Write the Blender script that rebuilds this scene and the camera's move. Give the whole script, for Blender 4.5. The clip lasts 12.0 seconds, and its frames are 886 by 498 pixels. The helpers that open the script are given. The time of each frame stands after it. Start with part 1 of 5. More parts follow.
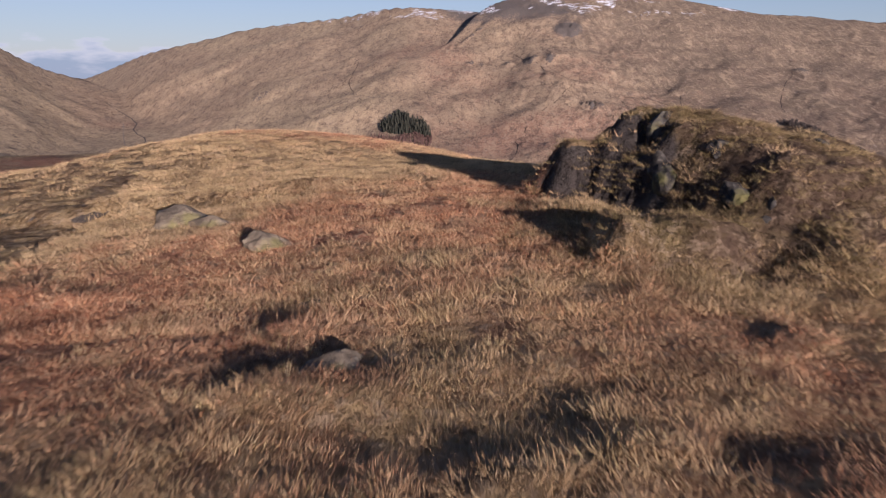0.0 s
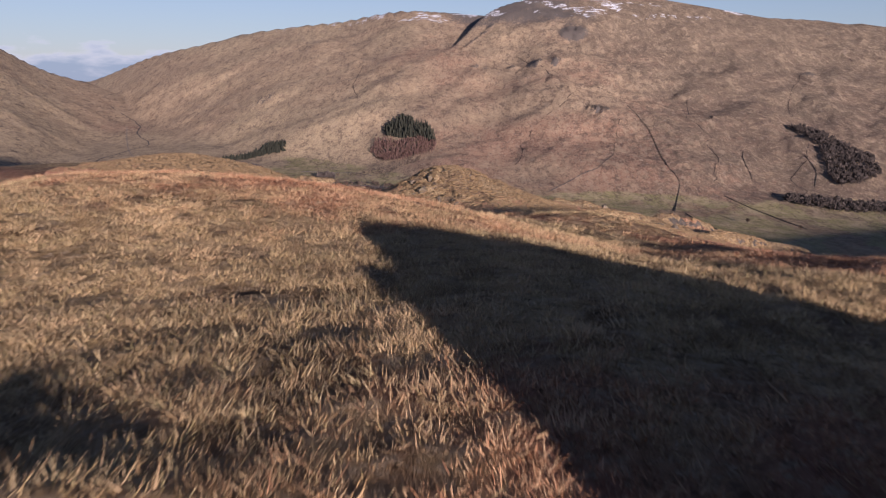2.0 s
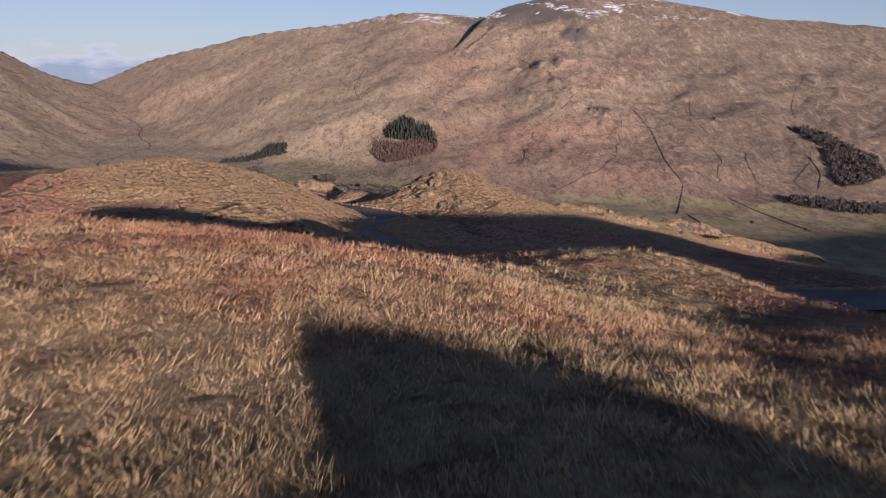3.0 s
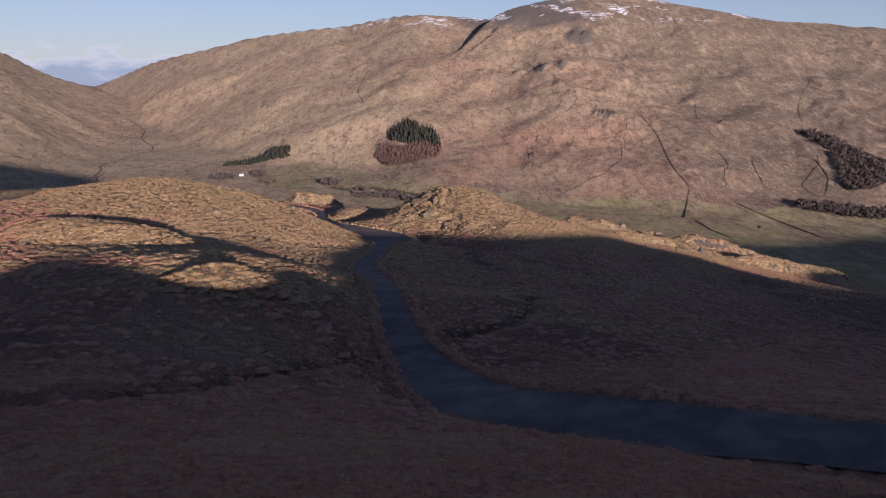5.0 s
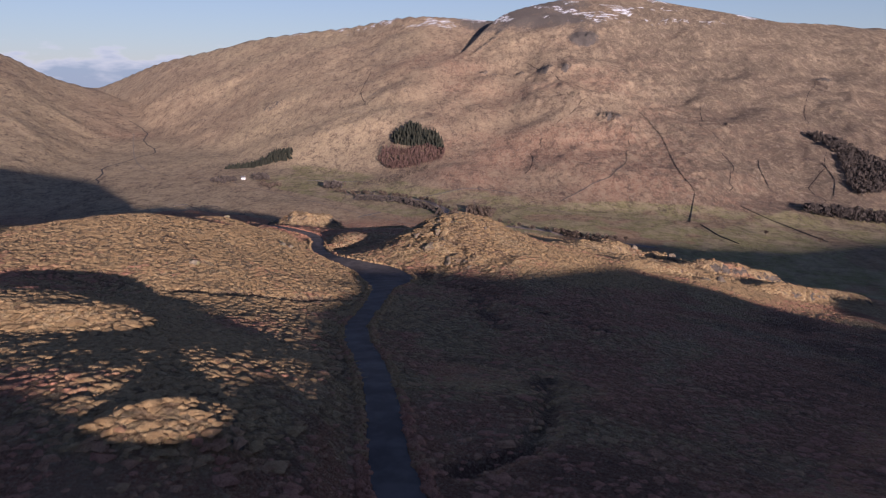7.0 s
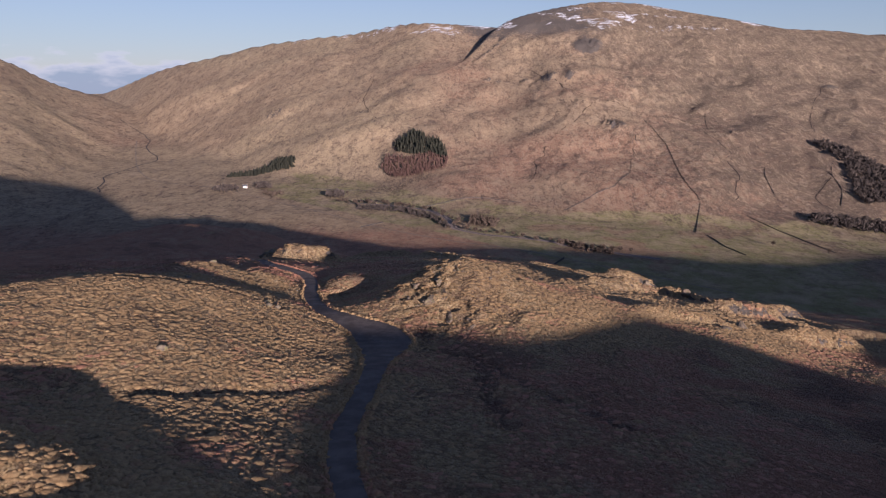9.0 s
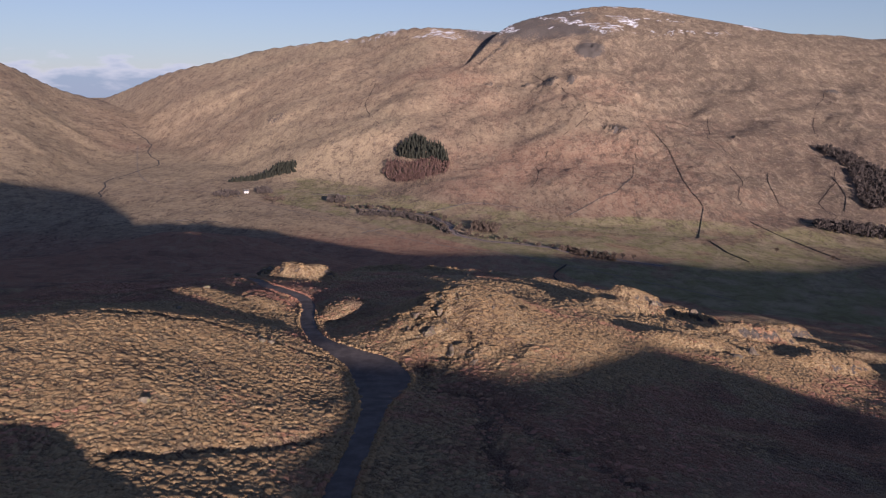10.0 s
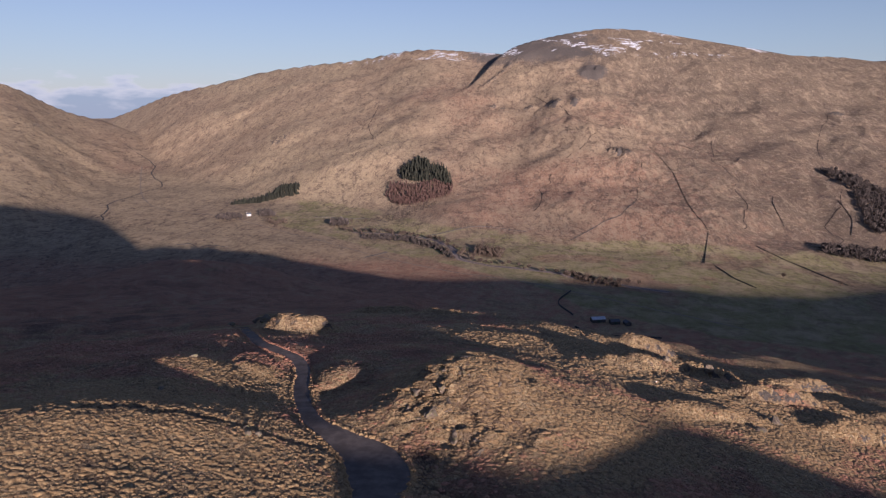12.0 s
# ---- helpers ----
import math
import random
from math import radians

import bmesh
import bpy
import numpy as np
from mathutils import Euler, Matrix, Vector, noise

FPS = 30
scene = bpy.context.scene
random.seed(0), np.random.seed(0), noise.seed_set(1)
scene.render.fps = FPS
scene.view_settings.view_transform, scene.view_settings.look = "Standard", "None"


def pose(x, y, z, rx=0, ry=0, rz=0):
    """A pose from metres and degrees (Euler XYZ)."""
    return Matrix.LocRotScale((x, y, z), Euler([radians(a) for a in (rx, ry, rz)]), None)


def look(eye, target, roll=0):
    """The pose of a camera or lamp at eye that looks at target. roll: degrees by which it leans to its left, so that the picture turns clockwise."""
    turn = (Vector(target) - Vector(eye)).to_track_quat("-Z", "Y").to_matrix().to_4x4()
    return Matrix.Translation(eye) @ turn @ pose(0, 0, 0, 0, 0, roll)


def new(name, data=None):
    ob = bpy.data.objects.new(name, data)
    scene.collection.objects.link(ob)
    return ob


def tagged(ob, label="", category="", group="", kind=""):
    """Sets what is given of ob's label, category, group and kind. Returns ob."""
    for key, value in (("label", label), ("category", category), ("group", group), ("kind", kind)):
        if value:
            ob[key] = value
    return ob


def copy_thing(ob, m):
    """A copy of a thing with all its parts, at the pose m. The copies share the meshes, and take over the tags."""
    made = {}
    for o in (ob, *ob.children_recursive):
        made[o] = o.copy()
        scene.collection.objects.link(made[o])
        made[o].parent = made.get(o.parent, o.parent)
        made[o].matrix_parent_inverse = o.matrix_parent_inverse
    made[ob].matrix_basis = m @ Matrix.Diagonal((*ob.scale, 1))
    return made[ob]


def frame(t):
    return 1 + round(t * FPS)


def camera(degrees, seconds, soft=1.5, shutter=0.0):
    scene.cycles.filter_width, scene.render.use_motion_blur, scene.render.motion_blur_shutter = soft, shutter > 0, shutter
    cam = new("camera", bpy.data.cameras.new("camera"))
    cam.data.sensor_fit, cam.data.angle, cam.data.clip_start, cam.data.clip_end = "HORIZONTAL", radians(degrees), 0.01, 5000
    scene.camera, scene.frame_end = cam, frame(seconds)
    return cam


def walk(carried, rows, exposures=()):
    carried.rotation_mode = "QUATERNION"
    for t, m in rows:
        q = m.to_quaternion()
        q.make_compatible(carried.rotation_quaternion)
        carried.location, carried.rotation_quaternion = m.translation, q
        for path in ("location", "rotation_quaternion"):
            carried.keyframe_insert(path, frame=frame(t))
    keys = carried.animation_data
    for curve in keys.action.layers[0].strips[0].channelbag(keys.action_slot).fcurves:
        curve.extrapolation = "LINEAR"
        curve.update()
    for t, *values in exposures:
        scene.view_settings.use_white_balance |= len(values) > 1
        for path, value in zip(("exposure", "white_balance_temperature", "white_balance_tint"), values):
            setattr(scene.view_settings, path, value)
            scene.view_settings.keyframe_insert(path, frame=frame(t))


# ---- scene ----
cam = camera(64.40, 12.0, soft=1.25, shutter=0.25)
EXPOSURE, KELVIN, TINT, SKY_STRENGTH, SUN_STRENGTH = 0.86, 5850, 30, 0.056, 4.4
FINE_COLUMNS = 490
PATH = [
    (0, pose(-0.000, -0.000, 2.500, 76.124, 0.015, -0.000)),
    (0.5, pose(-0.030, 2.941, 2.461, 76.194, -0.054, 0.107)),
    (1, pose(-0.091, 6.311, 2.458, 76.266, -0.153, 0.209)),
    (1.5, pose(-0.015, 9.438, 2.517, 76.315, -0.153, 0.291)),
    (2, pose(-0.047, 12.422, 2.439, 76.401, -0.082, 0.349)),
    (2.5, pose(-0.061, 15.242, 2.377, 76.458, -0.014, 0.414)),
    (3, pose(-0.075, 17.954, 2.459, 76.538, -0.005, 0.483)),
    (3.5, pose(-0.111, 20.671, 2.799, 76.587, -0.051, 0.563)),
    (5.5, pose(-0.472, 31.754, 5.135, 76.700, 0.008, 0.841)),
    (6, pose(-0.487, 34.589, 6.148, 76.710, -0.004, 0.899)),
    (6.5, pose(-0.512, 37.398, 7.290, 76.698, 0.034, 0.962)),
    (7, pose(-0.508, 40.271, 8.571, 76.721, 0.058, 1.032)),
    (9, pose(-0.431, 52.530, 14.762, 77.095, 0.079, 1.294)),
    (9.5, pose(-0.441, 55.443, 16.406, 77.240, 0.051, 1.370)),
    (10, pose(-0.457, 58.205, 18.041, 77.360, 0.067, 1.434)),
    (10.5, pose(-0.451, 60.853, 19.707, 77.470, 0.052, 1.508)),
    (11, pose(-0.469, 63.392, 21.443, 77.780, 0.031, 1.577)),
    (11.5, pose(-0.546, 65.854, 23.208, 78.176, 0.040, 1.624)),
    (12, pose(-0.634, 68.303, 24.985, 78.878, 0.084, 1.696)),
]
walk(cam, PATH, exposures=[(0, EXPOSURE, KELVIN, TINT), (12, EXPOSURE, KELVIN, TINT)])

# ---------------------------------------------------------------- light
SUN_BEARING, SUN_HEIGHT = 157.0, 9.0   # degrees clockwise from straight ahead, and above the horizon
CLOUD_LIT, CLOUD_DIM, LOW_AIR = (6.8, 7.0, 7.0), (2.7, 3.7, 4.6), (3.3, 5.2, 6.1)
world = bpy.data.worlds.new("sky")
scene.world = world
world.use_nodes = True
wn, wl = world.node_tree.nodes, world.node_tree.links
sky = wn.new("ShaderNodeTexSky")
sky.sky_type = "NISHITA"
sky.sun_disc = False
sky.sun_elevation, sky.sun_rotation = radians(SUN_HEIGHT), radians(SUN_BEARING)
sky.altitude, sky.air_density, sky.dust_density, sky.ozone_density = 300, 1.0, 0.12, 2.2
tint = wn.new("ShaderNodeMix")
tint.data_type, tint.blend_type = "RGBA", "MULTIPLY"
tint.inputs["Factor"].default_value, tint.inputs[7].default_value = 1.0, (1.11, 0.955, 1.0, 1)
wl.new(sky.outputs[0], tint.inputs[6])
way = wn.new("ShaderNodeTexCoord")
parts = wn.new("ShaderNodeSeparateXYZ")
wl.new(way.outputs["Generated"], parts.inputs[0])
# pale blue air low over the fells
low = wn.new("ShaderNodeMapRange")
low.interpolation_type = "SMOOTHSTEP"
wl.new(parts.outputs["Z"], low.inputs[0])
low.inputs[1].default_value, low.inputs[2].default_value, low.inputs[3].default_value, low.inputs[4].default_value = 0.0, 0.24, 0.5, 0.0
air = wn.new("ShaderNodeMix")
air.data_type = "RGBA"
wl.new(low.outputs[0], air.inputs["Factor"])
wl.new(tint.outputs[2], air.inputs[6])
air.inputs[7].default_value = (*LOW_AIR, 1)
stretch = wn.new("ShaderNodeMapping")
stretch.inputs["Scale"].default_value = (14, 14, 55)
wl.new(way.outputs["Generated"], stretch.inputs[0])
# a bank of cloud low on the horizon
puffs = wn.new("ShaderNodeTexNoise")
puffs.inputs["Scale"].default_value, puffs.inputs["Detail"].default_value = 1.6, 7
wl.new(stretch.outputs[0], puffs.inputs["Vector"])
edge = wn.new("ShaderNodeMath")
edge.operation = "MULTIPLY_ADD"
wl.new(puffs.outputs[0], edge.inputs[0])
edge.inputs[1].default_value, edge.inputs[2].default_value = 0.085, -0.005
over = wn.new("ShaderNodeMath")
over.operation = "SUBTRACT"
wl.new(edge.outputs[0], over.inputs[0])
wl.new(parts.outputs["Z"], over.inputs[1])
bank = wn.new("ShaderNodeMapRange")
bank.interpolation_type = "SMOOTHSTEP"
wl.new(over.outputs[0], bank.inputs[0])
bank.inputs[1].default_value, bank.inputs[2].default_value, bank.inputs[4].default_value = -0.002, 0.012, 0.75
depth = wn.new("ShaderNodeMapRange")
wl.new(over.outputs[0], depth.inputs[0])
depth.inputs[1].default_value, depth.inputs[2].default_value = 0.002, 0.03
shade = wn.new("ShaderNodeMix")
shade.data_type = "RGBA"
wl.new(depth.outputs[0], shade.inputs["Factor"])
shade.inputs[6].default_value, shade.inputs[7].default_value = (*CLOUD_LIT, 1), (*CLOUD_DIM, 1)
clouded = wn.new("ShaderNodeMix")
clouded.data_type = "RGBA"
wl.new(bank.outputs[0], clouded.inputs["Factor"])
wl.new(air.outputs[2], clouded.inputs[6])
wl.new(shade.outputs[2], clouded.inputs[7])
wl.new(clouded.outputs[2], wn["Background"].inputs[0])
wn["Background"].inputs[1].default_value = SKY_STRENGTH

sun = new("sun", bpy.data.lights.new("sun", "SUN"))
sun.data.energy, sun.data.angle, sun.data.color = SUN_STRENGTH, radians(0.6), (1.0, 0.87, 0.70)
toward = Vector((math.sin(radians(SUN_BEARING)) * math.cos(radians(SUN_HEIGHT)), math.cos(radians(SUN_BEARING)) * math.cos(radians(SUN_HEIGHT)), math.sin(radians(SUN_HEIGHT))))
sun.matrix_world = look(toward * 100, (0, 0, 0))


# ---------------------------------------------------------------- materials
class Nodes:
    """A node material under construction."""

    def __init__(self, name):
        self.mat = bpy.data.materials.new(name)
        self.mat.use_nodes = True
        self.nodes, self.links = self.mat.node_tree.nodes, self.mat.node_tree.links
        self.bsdf = self.nodes["Principled BSDF"]
        self.place = self.nodes.new("ShaderNodeTexCoord").outputs["Object"]

    def put(self, socket, value):
        if isinstance(value, bpy.types.NodeSocket):
            self.links.new(value, socket)
        elif isinstance(value, (tuple, list)) and len(value) == 3 and socket.type == "RGBA":
            socket.default_value = (*value, 1)
        else:
            socket.default_value = value

    def noise(self, scale, detail=4.0, rough=0.55, stretch=None, warp=0.0):
        n = self.nodes.new("ShaderNodeTexNoise")
        n.inputs["Scale"].default_value, n.inputs["Detail"].default_value, n.inputs["Roughness"].default_value = scale, detail, rough
        n.inputs["Distortion"].default_value = warp
        place = self.place
        if stretch:
            m = self.nodes.new("ShaderNodeMapping")
            m.inputs["Scale"].default_value = stretch
            self.links.new(place, m.inputs[0])
            place = m.outputs[0]
        self.links.new(place, n.inputs["Vector"])
        return n.outputs[0]

    def cells(self, scale, feature="F1", stretch=None):
        n = self.nodes.new("ShaderNodeTexVoronoi")
        n.feature = feature
        n.inputs["Scale"].default_value = scale
        place = self.place
        if stretch:
            m = self.nodes.new("ShaderNodeMapping")
            m.inputs["Scale"].default_value = stretch
            self.links.new(place, m.inputs[0])
            place = m.outputs[0]
        self.links.new(place, n.inputs["Vector"])
        return n.outputs["Distance"]

    def attr(self, name):
        n = self.nodes.new("ShaderNodeAttribute")
        n.attribute_name = name
        return n.outputs["Fac"]

    def band(self, value, lo, hi, out_lo=0.0, out_hi=1.0):
        n = self.nodes.new("ShaderNodeMapRange")
        n.interpolation_type = "SMOOTHSTEP"
        self.put(n.inputs[0], value)
        for i, v in enumerate((lo, hi, out_lo, out_hi)):
            n.inputs[i + 1].default_value = v
        return n.outputs[0]

    def math(self, op, a, b=0.0):
        n = self.nodes.new("ShaderNodeMath")
        n.operation = op
        self.put(n.inputs[0], a)
        self.put(n.inputs[1], b)
        return n.outputs[0]

    def mix(self, a, b, fac):
        n = self.nodes.new("ShaderNodeMix")
        n.data_type = "RGBA"
        self.put(n.inputs["Factor"], fac)
        self.put(n.inputs[6], a)
        self.put(n.inputs[7], b)
        return n.outputs[2]

    def ramp(self, fac, *stops):
        n = self.nodes.new("ShaderNodeValToRGB")
        self.put(n.inputs[0], fac)
        e = n.color_ramp.elements
        while len(e) < len(stops):
            e.new(0.5)
        for el, (p, c) in zip(e, stops):
            el.position, el.color = p, (*c, 1)
        return n.outputs[0]

    def bump(self, height, distance, strength=1.0, before=None):
        n = self.nodes.new("ShaderNodeBump")
        n.inputs["Strength"].default_value, n.inputs["Distance"].default_value = strength, distance
        self.put(n.inputs["Height"], height)
        if before:
            self.links.new(before, n.inputs["Normal"])
        return n.outputs[0]

    def random(self):
        return self.nodes.new("ShaderNodeObjectInfo").outputs["Random"]

    def done(self, colour, rough=0.9, normal=None, specular=0.2):
        self.put(self.bsdf.inputs["Base Color"], colour)
        self.put(self.bsdf.inputs["Roughness"], rough)
        self.bsdf.inputs["Specular IOR Level"].default_value = specular
        if normal:
            self.links.new(normal, self.bsdf.inputs["Normal"])
        return self.mat


STRAW, STRAW_PALE, BRACKEN, BRACKEN_DARK, HEATH, MOSS = (0.52, 0.365, 0.185), (0.66, 0.49, 0.28), (0.54, 0.28, 0.17), (0.41, 0.19, 0.122), (0.15, 0.10, 0.08), (0.22, 0.185, 0.075)
FIELD, FIELD_DRY, ROCK, ROCK_PALE = (0.32, 0.30, 0.125), (0.48, 0.39, 0.22), (0.12, 0.102, 0.09), (0.20, 0.172, 0.148)


def fell_ground():
    m = Nodes("fell_grass_and_bracken")
    mid, fine = m.noise(0.13, 7, 0.6), m.noise(2.2, 6, 0.65)
    clump, tussock = m.noise(0.9, 4, 0.6), m.cells(1.25)
    high = m.attr("high")
    straw = m.mix(STRAW, STRAW_PALE, m.band(fine, 0.40, 0.66))
    straw = m.mix(straw, (0.24, 0.15, 0.085), m.band(tussock, 0.42, 0.75, 0, 0.75))
    straw = m.mix(straw, MOSS, m.band(m.math("ADD", m.attr("moss"), m.math("MULTIPLY", m.math("SUBTRACT", mid, 0.5), 1.2)), 0.5, 0.95, 0, 0.6))
    brack = m.mix(BRACKEN_DARK, BRACKEN, m.band(fine, 0.34, 0.6))
    fac = m.math("ADD", m.attr("bracken"), m.math("ADD", m.math("MULTIPLY", m.math("SUBTRACT", mid, 0.5), 0.9), m.math("MULTIPLY", m.math("SUBTRACT", clump, 0.5), 0.9)))
    col = m.mix(straw, brack, m.band(fac, 0.25, 0.75))
    heath_dark = m.math("ADD", m.attr("heath_dark"), m.math("MULTIPLY", m.math("SUBTRACT", clump, 0.5), 1.6))
    col = m.mix(col, HEATH, m.band(heath_dark, 0.36, 0.66, 0, 0.7))
    moor = m.mix((0.33, 0.24, 0.16), (0.47, 0.35, 0.225), m.band(m.noise(0.02, 8, 0.7, (1.3, 0.5, 1.0)), 0.40, 0.60))
    moor = m.mix(moor, (0.56, 0.44, 0.27), m.band(fac, 0.12, -0.3, 0, 0.8))
    moor = m.mix(moor, (0.37, 0.21, 0.14), m.band(fac, 0.30, 0.85, 0, 0.75))
    moor = m.mix(moor, (0.165, 0.136, 0.098), m.band(heath_dark, 0.30, 0.95, 0, 0.9))
    col = m.mix(col, moor, m.math("MULTIPLY", high, 0.85))
    col = m.mix(col, m.mix(FIELD, FIELD_DRY, m.band(m.noise(0.03, 5), 0.42, 0.66)), m.band(m.attr("field"), 0.3, 0.7))
    # matted litter and gaps close by, runnels and heather higher up
    litter = m.noise(5.0, 7, 0.74)
    col = m.mix(col, (0.07, 0.042, 0.032), m.band(litter, 0.45, 0.40, 0, 0.42))
    col = m.mix(col, (0.58, 0.44, 0.29), m.band(litter, 0.52, 0.58, 0, 0.65))
    patch = m.noise(0.05, 10, 0.74, None, 1.2)
    col = m.mix(col, (0.20, 0.13, 0.095), m.band(patch, 0.47, 0.43, 0, 0.4))
    col = m.mix(col, (0.54, 0.40, 0.25), m.band(patch, 0.53, 0.58, 0, 0.4))
    runnel = m.noise(0.085, 8, 0.72, (1.0, 0.55, 1.0), 0.8)
    col = m.mix(col, (0.12, 0.085, 0.07), m.math("MULTIPLY", m.band(runnel, 0.44, 0.40, 0, 0.7), high))
    # thin winding runnels and trods, and broken heather, over the fellside
    for scale, stretch, width, share in ((0.011, (1.3, 0.6, 1.0), 0.011, 0.6), (0.026, (1.0, 0.75, 1.0), 0.012, 0.45)):
        thread = m.math("ABSOLUTE", m.math("SUBTRACT", m.noise(scale, 5, 0.6, stretch, 0.5), 0.5))
        col = m.mix(col, (0.12, 0.088, 0.07), m.math("MULTIPLY", m.band(thread, width, 0.002, 0, share), high))
    mottle = m.noise(0.035, 9, 0.76, (1.5, 0.45, 1.0))
    col = m.mix(col, (0.15, 0.115, 0.092), m.math("MULTIPLY", m.band(mottle, 0.47, 0.40, 0, 0.4), high))
    col = m.mix(col, (0.52, 0.40, 0.265), m.math("MULTIPLY", m.band(mottle, 0.53, 0.60, 0, 0.4), high))
    speck = m.noise(0.2, 6, 0.7, (1.3, 0.45, 1.0), 0.6)
    col = m.mix(col, (0.13, 0.095, 0.08), m.math("MULTIPLY", m.band(speck, 0.43, 0.38, 0, 0.5), high))
    col = m.mix(col, (0.58, 0.47, 0.37), m.math("MULTIPLY", m.band(speck, 0.58, 0.63, 0, 0.4), high))
    stone = m.mix(ROCK, ROCK_PALE, m.band(m.noise(0.6, 8, 0.68), 0.4, 0.65))
    rock = m.math("ADD", m.attr("rock"), m.math("MULTIPLY", m.math("SUBTRACT", m.noise(0.22, 8, 0.68), 0.5), 1.1))
    rocky = m.band(rock, 0.42, 0.58)
    col = m.mix(col, stone, rocky)
    snow = m.math("ADD", m.math("MULTIPLY", m.attr("snow"), 0.62), m.math("MULTIPLY", m.math("SUBTRACT", m.noise(0.075, 9, 0.74, (0.55, 1.3, 1)), 0.5), 1.7))
    col = m.mix(col, (0.82, 0.83, 0.86), m.band(snow, 0.62, 0.67))
    tuft = m.math("ADD", m.math("SUBTRACT", clump, m.math("ADD", m.math("MULTIPLY", tussock, 0.5), m.math("MULTIPLY", m.cells(3.6), 0.22))), m.math("MULTIPLY", litter, 0.3))
    far_relief = m.bump(m.noise(0.3, 8, 0.7), 1.6, 1.0, m.bump(m.noise(0.085, 11, 0.76, (1.3, 0.55, 1.0)), 5.0, 1.0))
    normal = m.bump(tuft, 0.6, 1.0, far_relief)
    return m.done(col, 0.95, normal, 0.08)


def asphalt():
    m = Nodes("worn_asphalt")
    col = m.mix((0.105, 0.088, 0.078), (0.165, 0.138, 0.122), m.band(m.noise(0.5, 6, 0.6), 0.38, 0.66))
    col = m.mix(col, (0.03, 0.03, 0.03), m.math("MULTIPLY", m.band(m.noise(60, 2), 0.5, 0.65), 0.4))
    return m.done(col, m.band(m.noise(0.3, 4), 0.4, 0.6, 0.75, 0.95), m.bump(m.noise(45, 3), 0.01, 0.5), 0.12)


GROUND, ASPHALT = fell_ground(), asphalt()

# ---------------------------------------------------------------- landform
def lattice(ix, iy, seed):
    n = (ix * 374761393 + iy * 668265263 + seed * 144269504) & 0xFFFFFFFF
    n = ((n ^ (n >> 13)) * 1274126177) & 0xFFFFFFFF
    return ((n ^ (n >> 16)) & 0xFFFF) / 32767.5 - 1.0


def vnoise(x, y, seed=0):
    """Smooth noise between -1 and 1."""
    fx, fy = np.floor(x), np.floor(y)
    ix, iy = fx.astype(np.int64), fy.astype(np.int64)
    u, v = x - fx, y - fy
    u, v = u * u * u * (u * (6 * u - 15) + 10), v * v * v * (v * (6 * v - 15) + 10)
    a, b = lattice(ix, iy, seed), lattice(ix + 1, iy, seed)
    c, d = lattice(ix, iy + 1, seed), lattice(ix + 1, iy + 1, seed)
    return (a + (b - a) * u) * (1 - v) + (c + (d - c) * u) * v


def fbm(x, y, size, octaves=4, seed=0, gain=0.5):
    x, y = np.asarray(x, float) / size, np.asarray(y, float) / size
    total, amp = 0.0, 1.0
    for k in range(octaves):
        total = total + amp * vnoise(x, y, seed + 17 * k)
        x, y, amp = 1.62 * x - 1.18 * y + 3.7, 1.18 * x + 1.62 * y - 1.3, amp * gain
    return total


def step(lo, hi, v):
    s = np.clip((v - lo) / (hi - lo), 0, 1)
    return s * s * (3 - 2 * s)


def softmax2(a, b, k):
    """The higher of two slopes, with a rounded join k metres deep."""
    h = np.clip(0.5 + 0.5 * (a - b) / k, 0, 1)
    return b + (a - b) * h + k * h * (1 - h)


# the spur at the start, falling towards the valley: distance ahead and height
SPUR_Y = (-3000, -600, -100, -30, 0, 28, 45, 70, 100, 160, 210, 280, 400, 700, 1000, 3000)
SPUR_Z = (150, 70, 4, 1.5, 0, -0.4, -5, -11.8, -16, -24, -28.5, -40, -66, -150, -225, -500)
# swells and hollows: x, y, radius, height
NEAR_KNOLLS = [
    (6.0, 37.8, 3.6, 1.15), (-8.0, 31.0, 5.0, 0.5), (12.0, 37.5, 3.0, -0.8), (16.0, 41.0, 4.5, -1.4),
    (20.0, 30.0, 9.0, -1.12), (-4.5, 28.0, 5.1, 1.04), (-20.0, 10.0, 9.0, -1.41), (-25.0, 30.0, 5.1, -1.34),
    (10.0, 5.0, 9.0, 0.14), (4.0, 27.4, 3.0, -0.46), (15.0, 15.0, 5.1, 0.1), (-42.0, 114.0, 6.0, -1.25), (-34.0, 110.0, 4.0, -0.35), (-24.0, 79.0, 8.0, 0.35), (-22.5, 91.5, 5.5, 0.3), (-15.5, 90.0, 5.0, 0.2), (-23.5, 105.5, 5.5, 0.34), (-4.8, 30.4, 2.5, -0.1), (-14.5, 31.0, 4.0, -0.55), (-1.7, 13.5, 3.0, 0.26),
    (-2.8, 23.8, 3.0, -0.56), (6.0, 32.3, 3.0, -0.44), (0.7, 17.7, 3.0, 0.21), (-10.0, 27.8, 3.0, 0.24),
    (-10.0, 8.0, 3.0, 0.2), (2.8, 9.8, 3.0, 0.18), (3.2, 36.0, 3.0, 0.14),
]
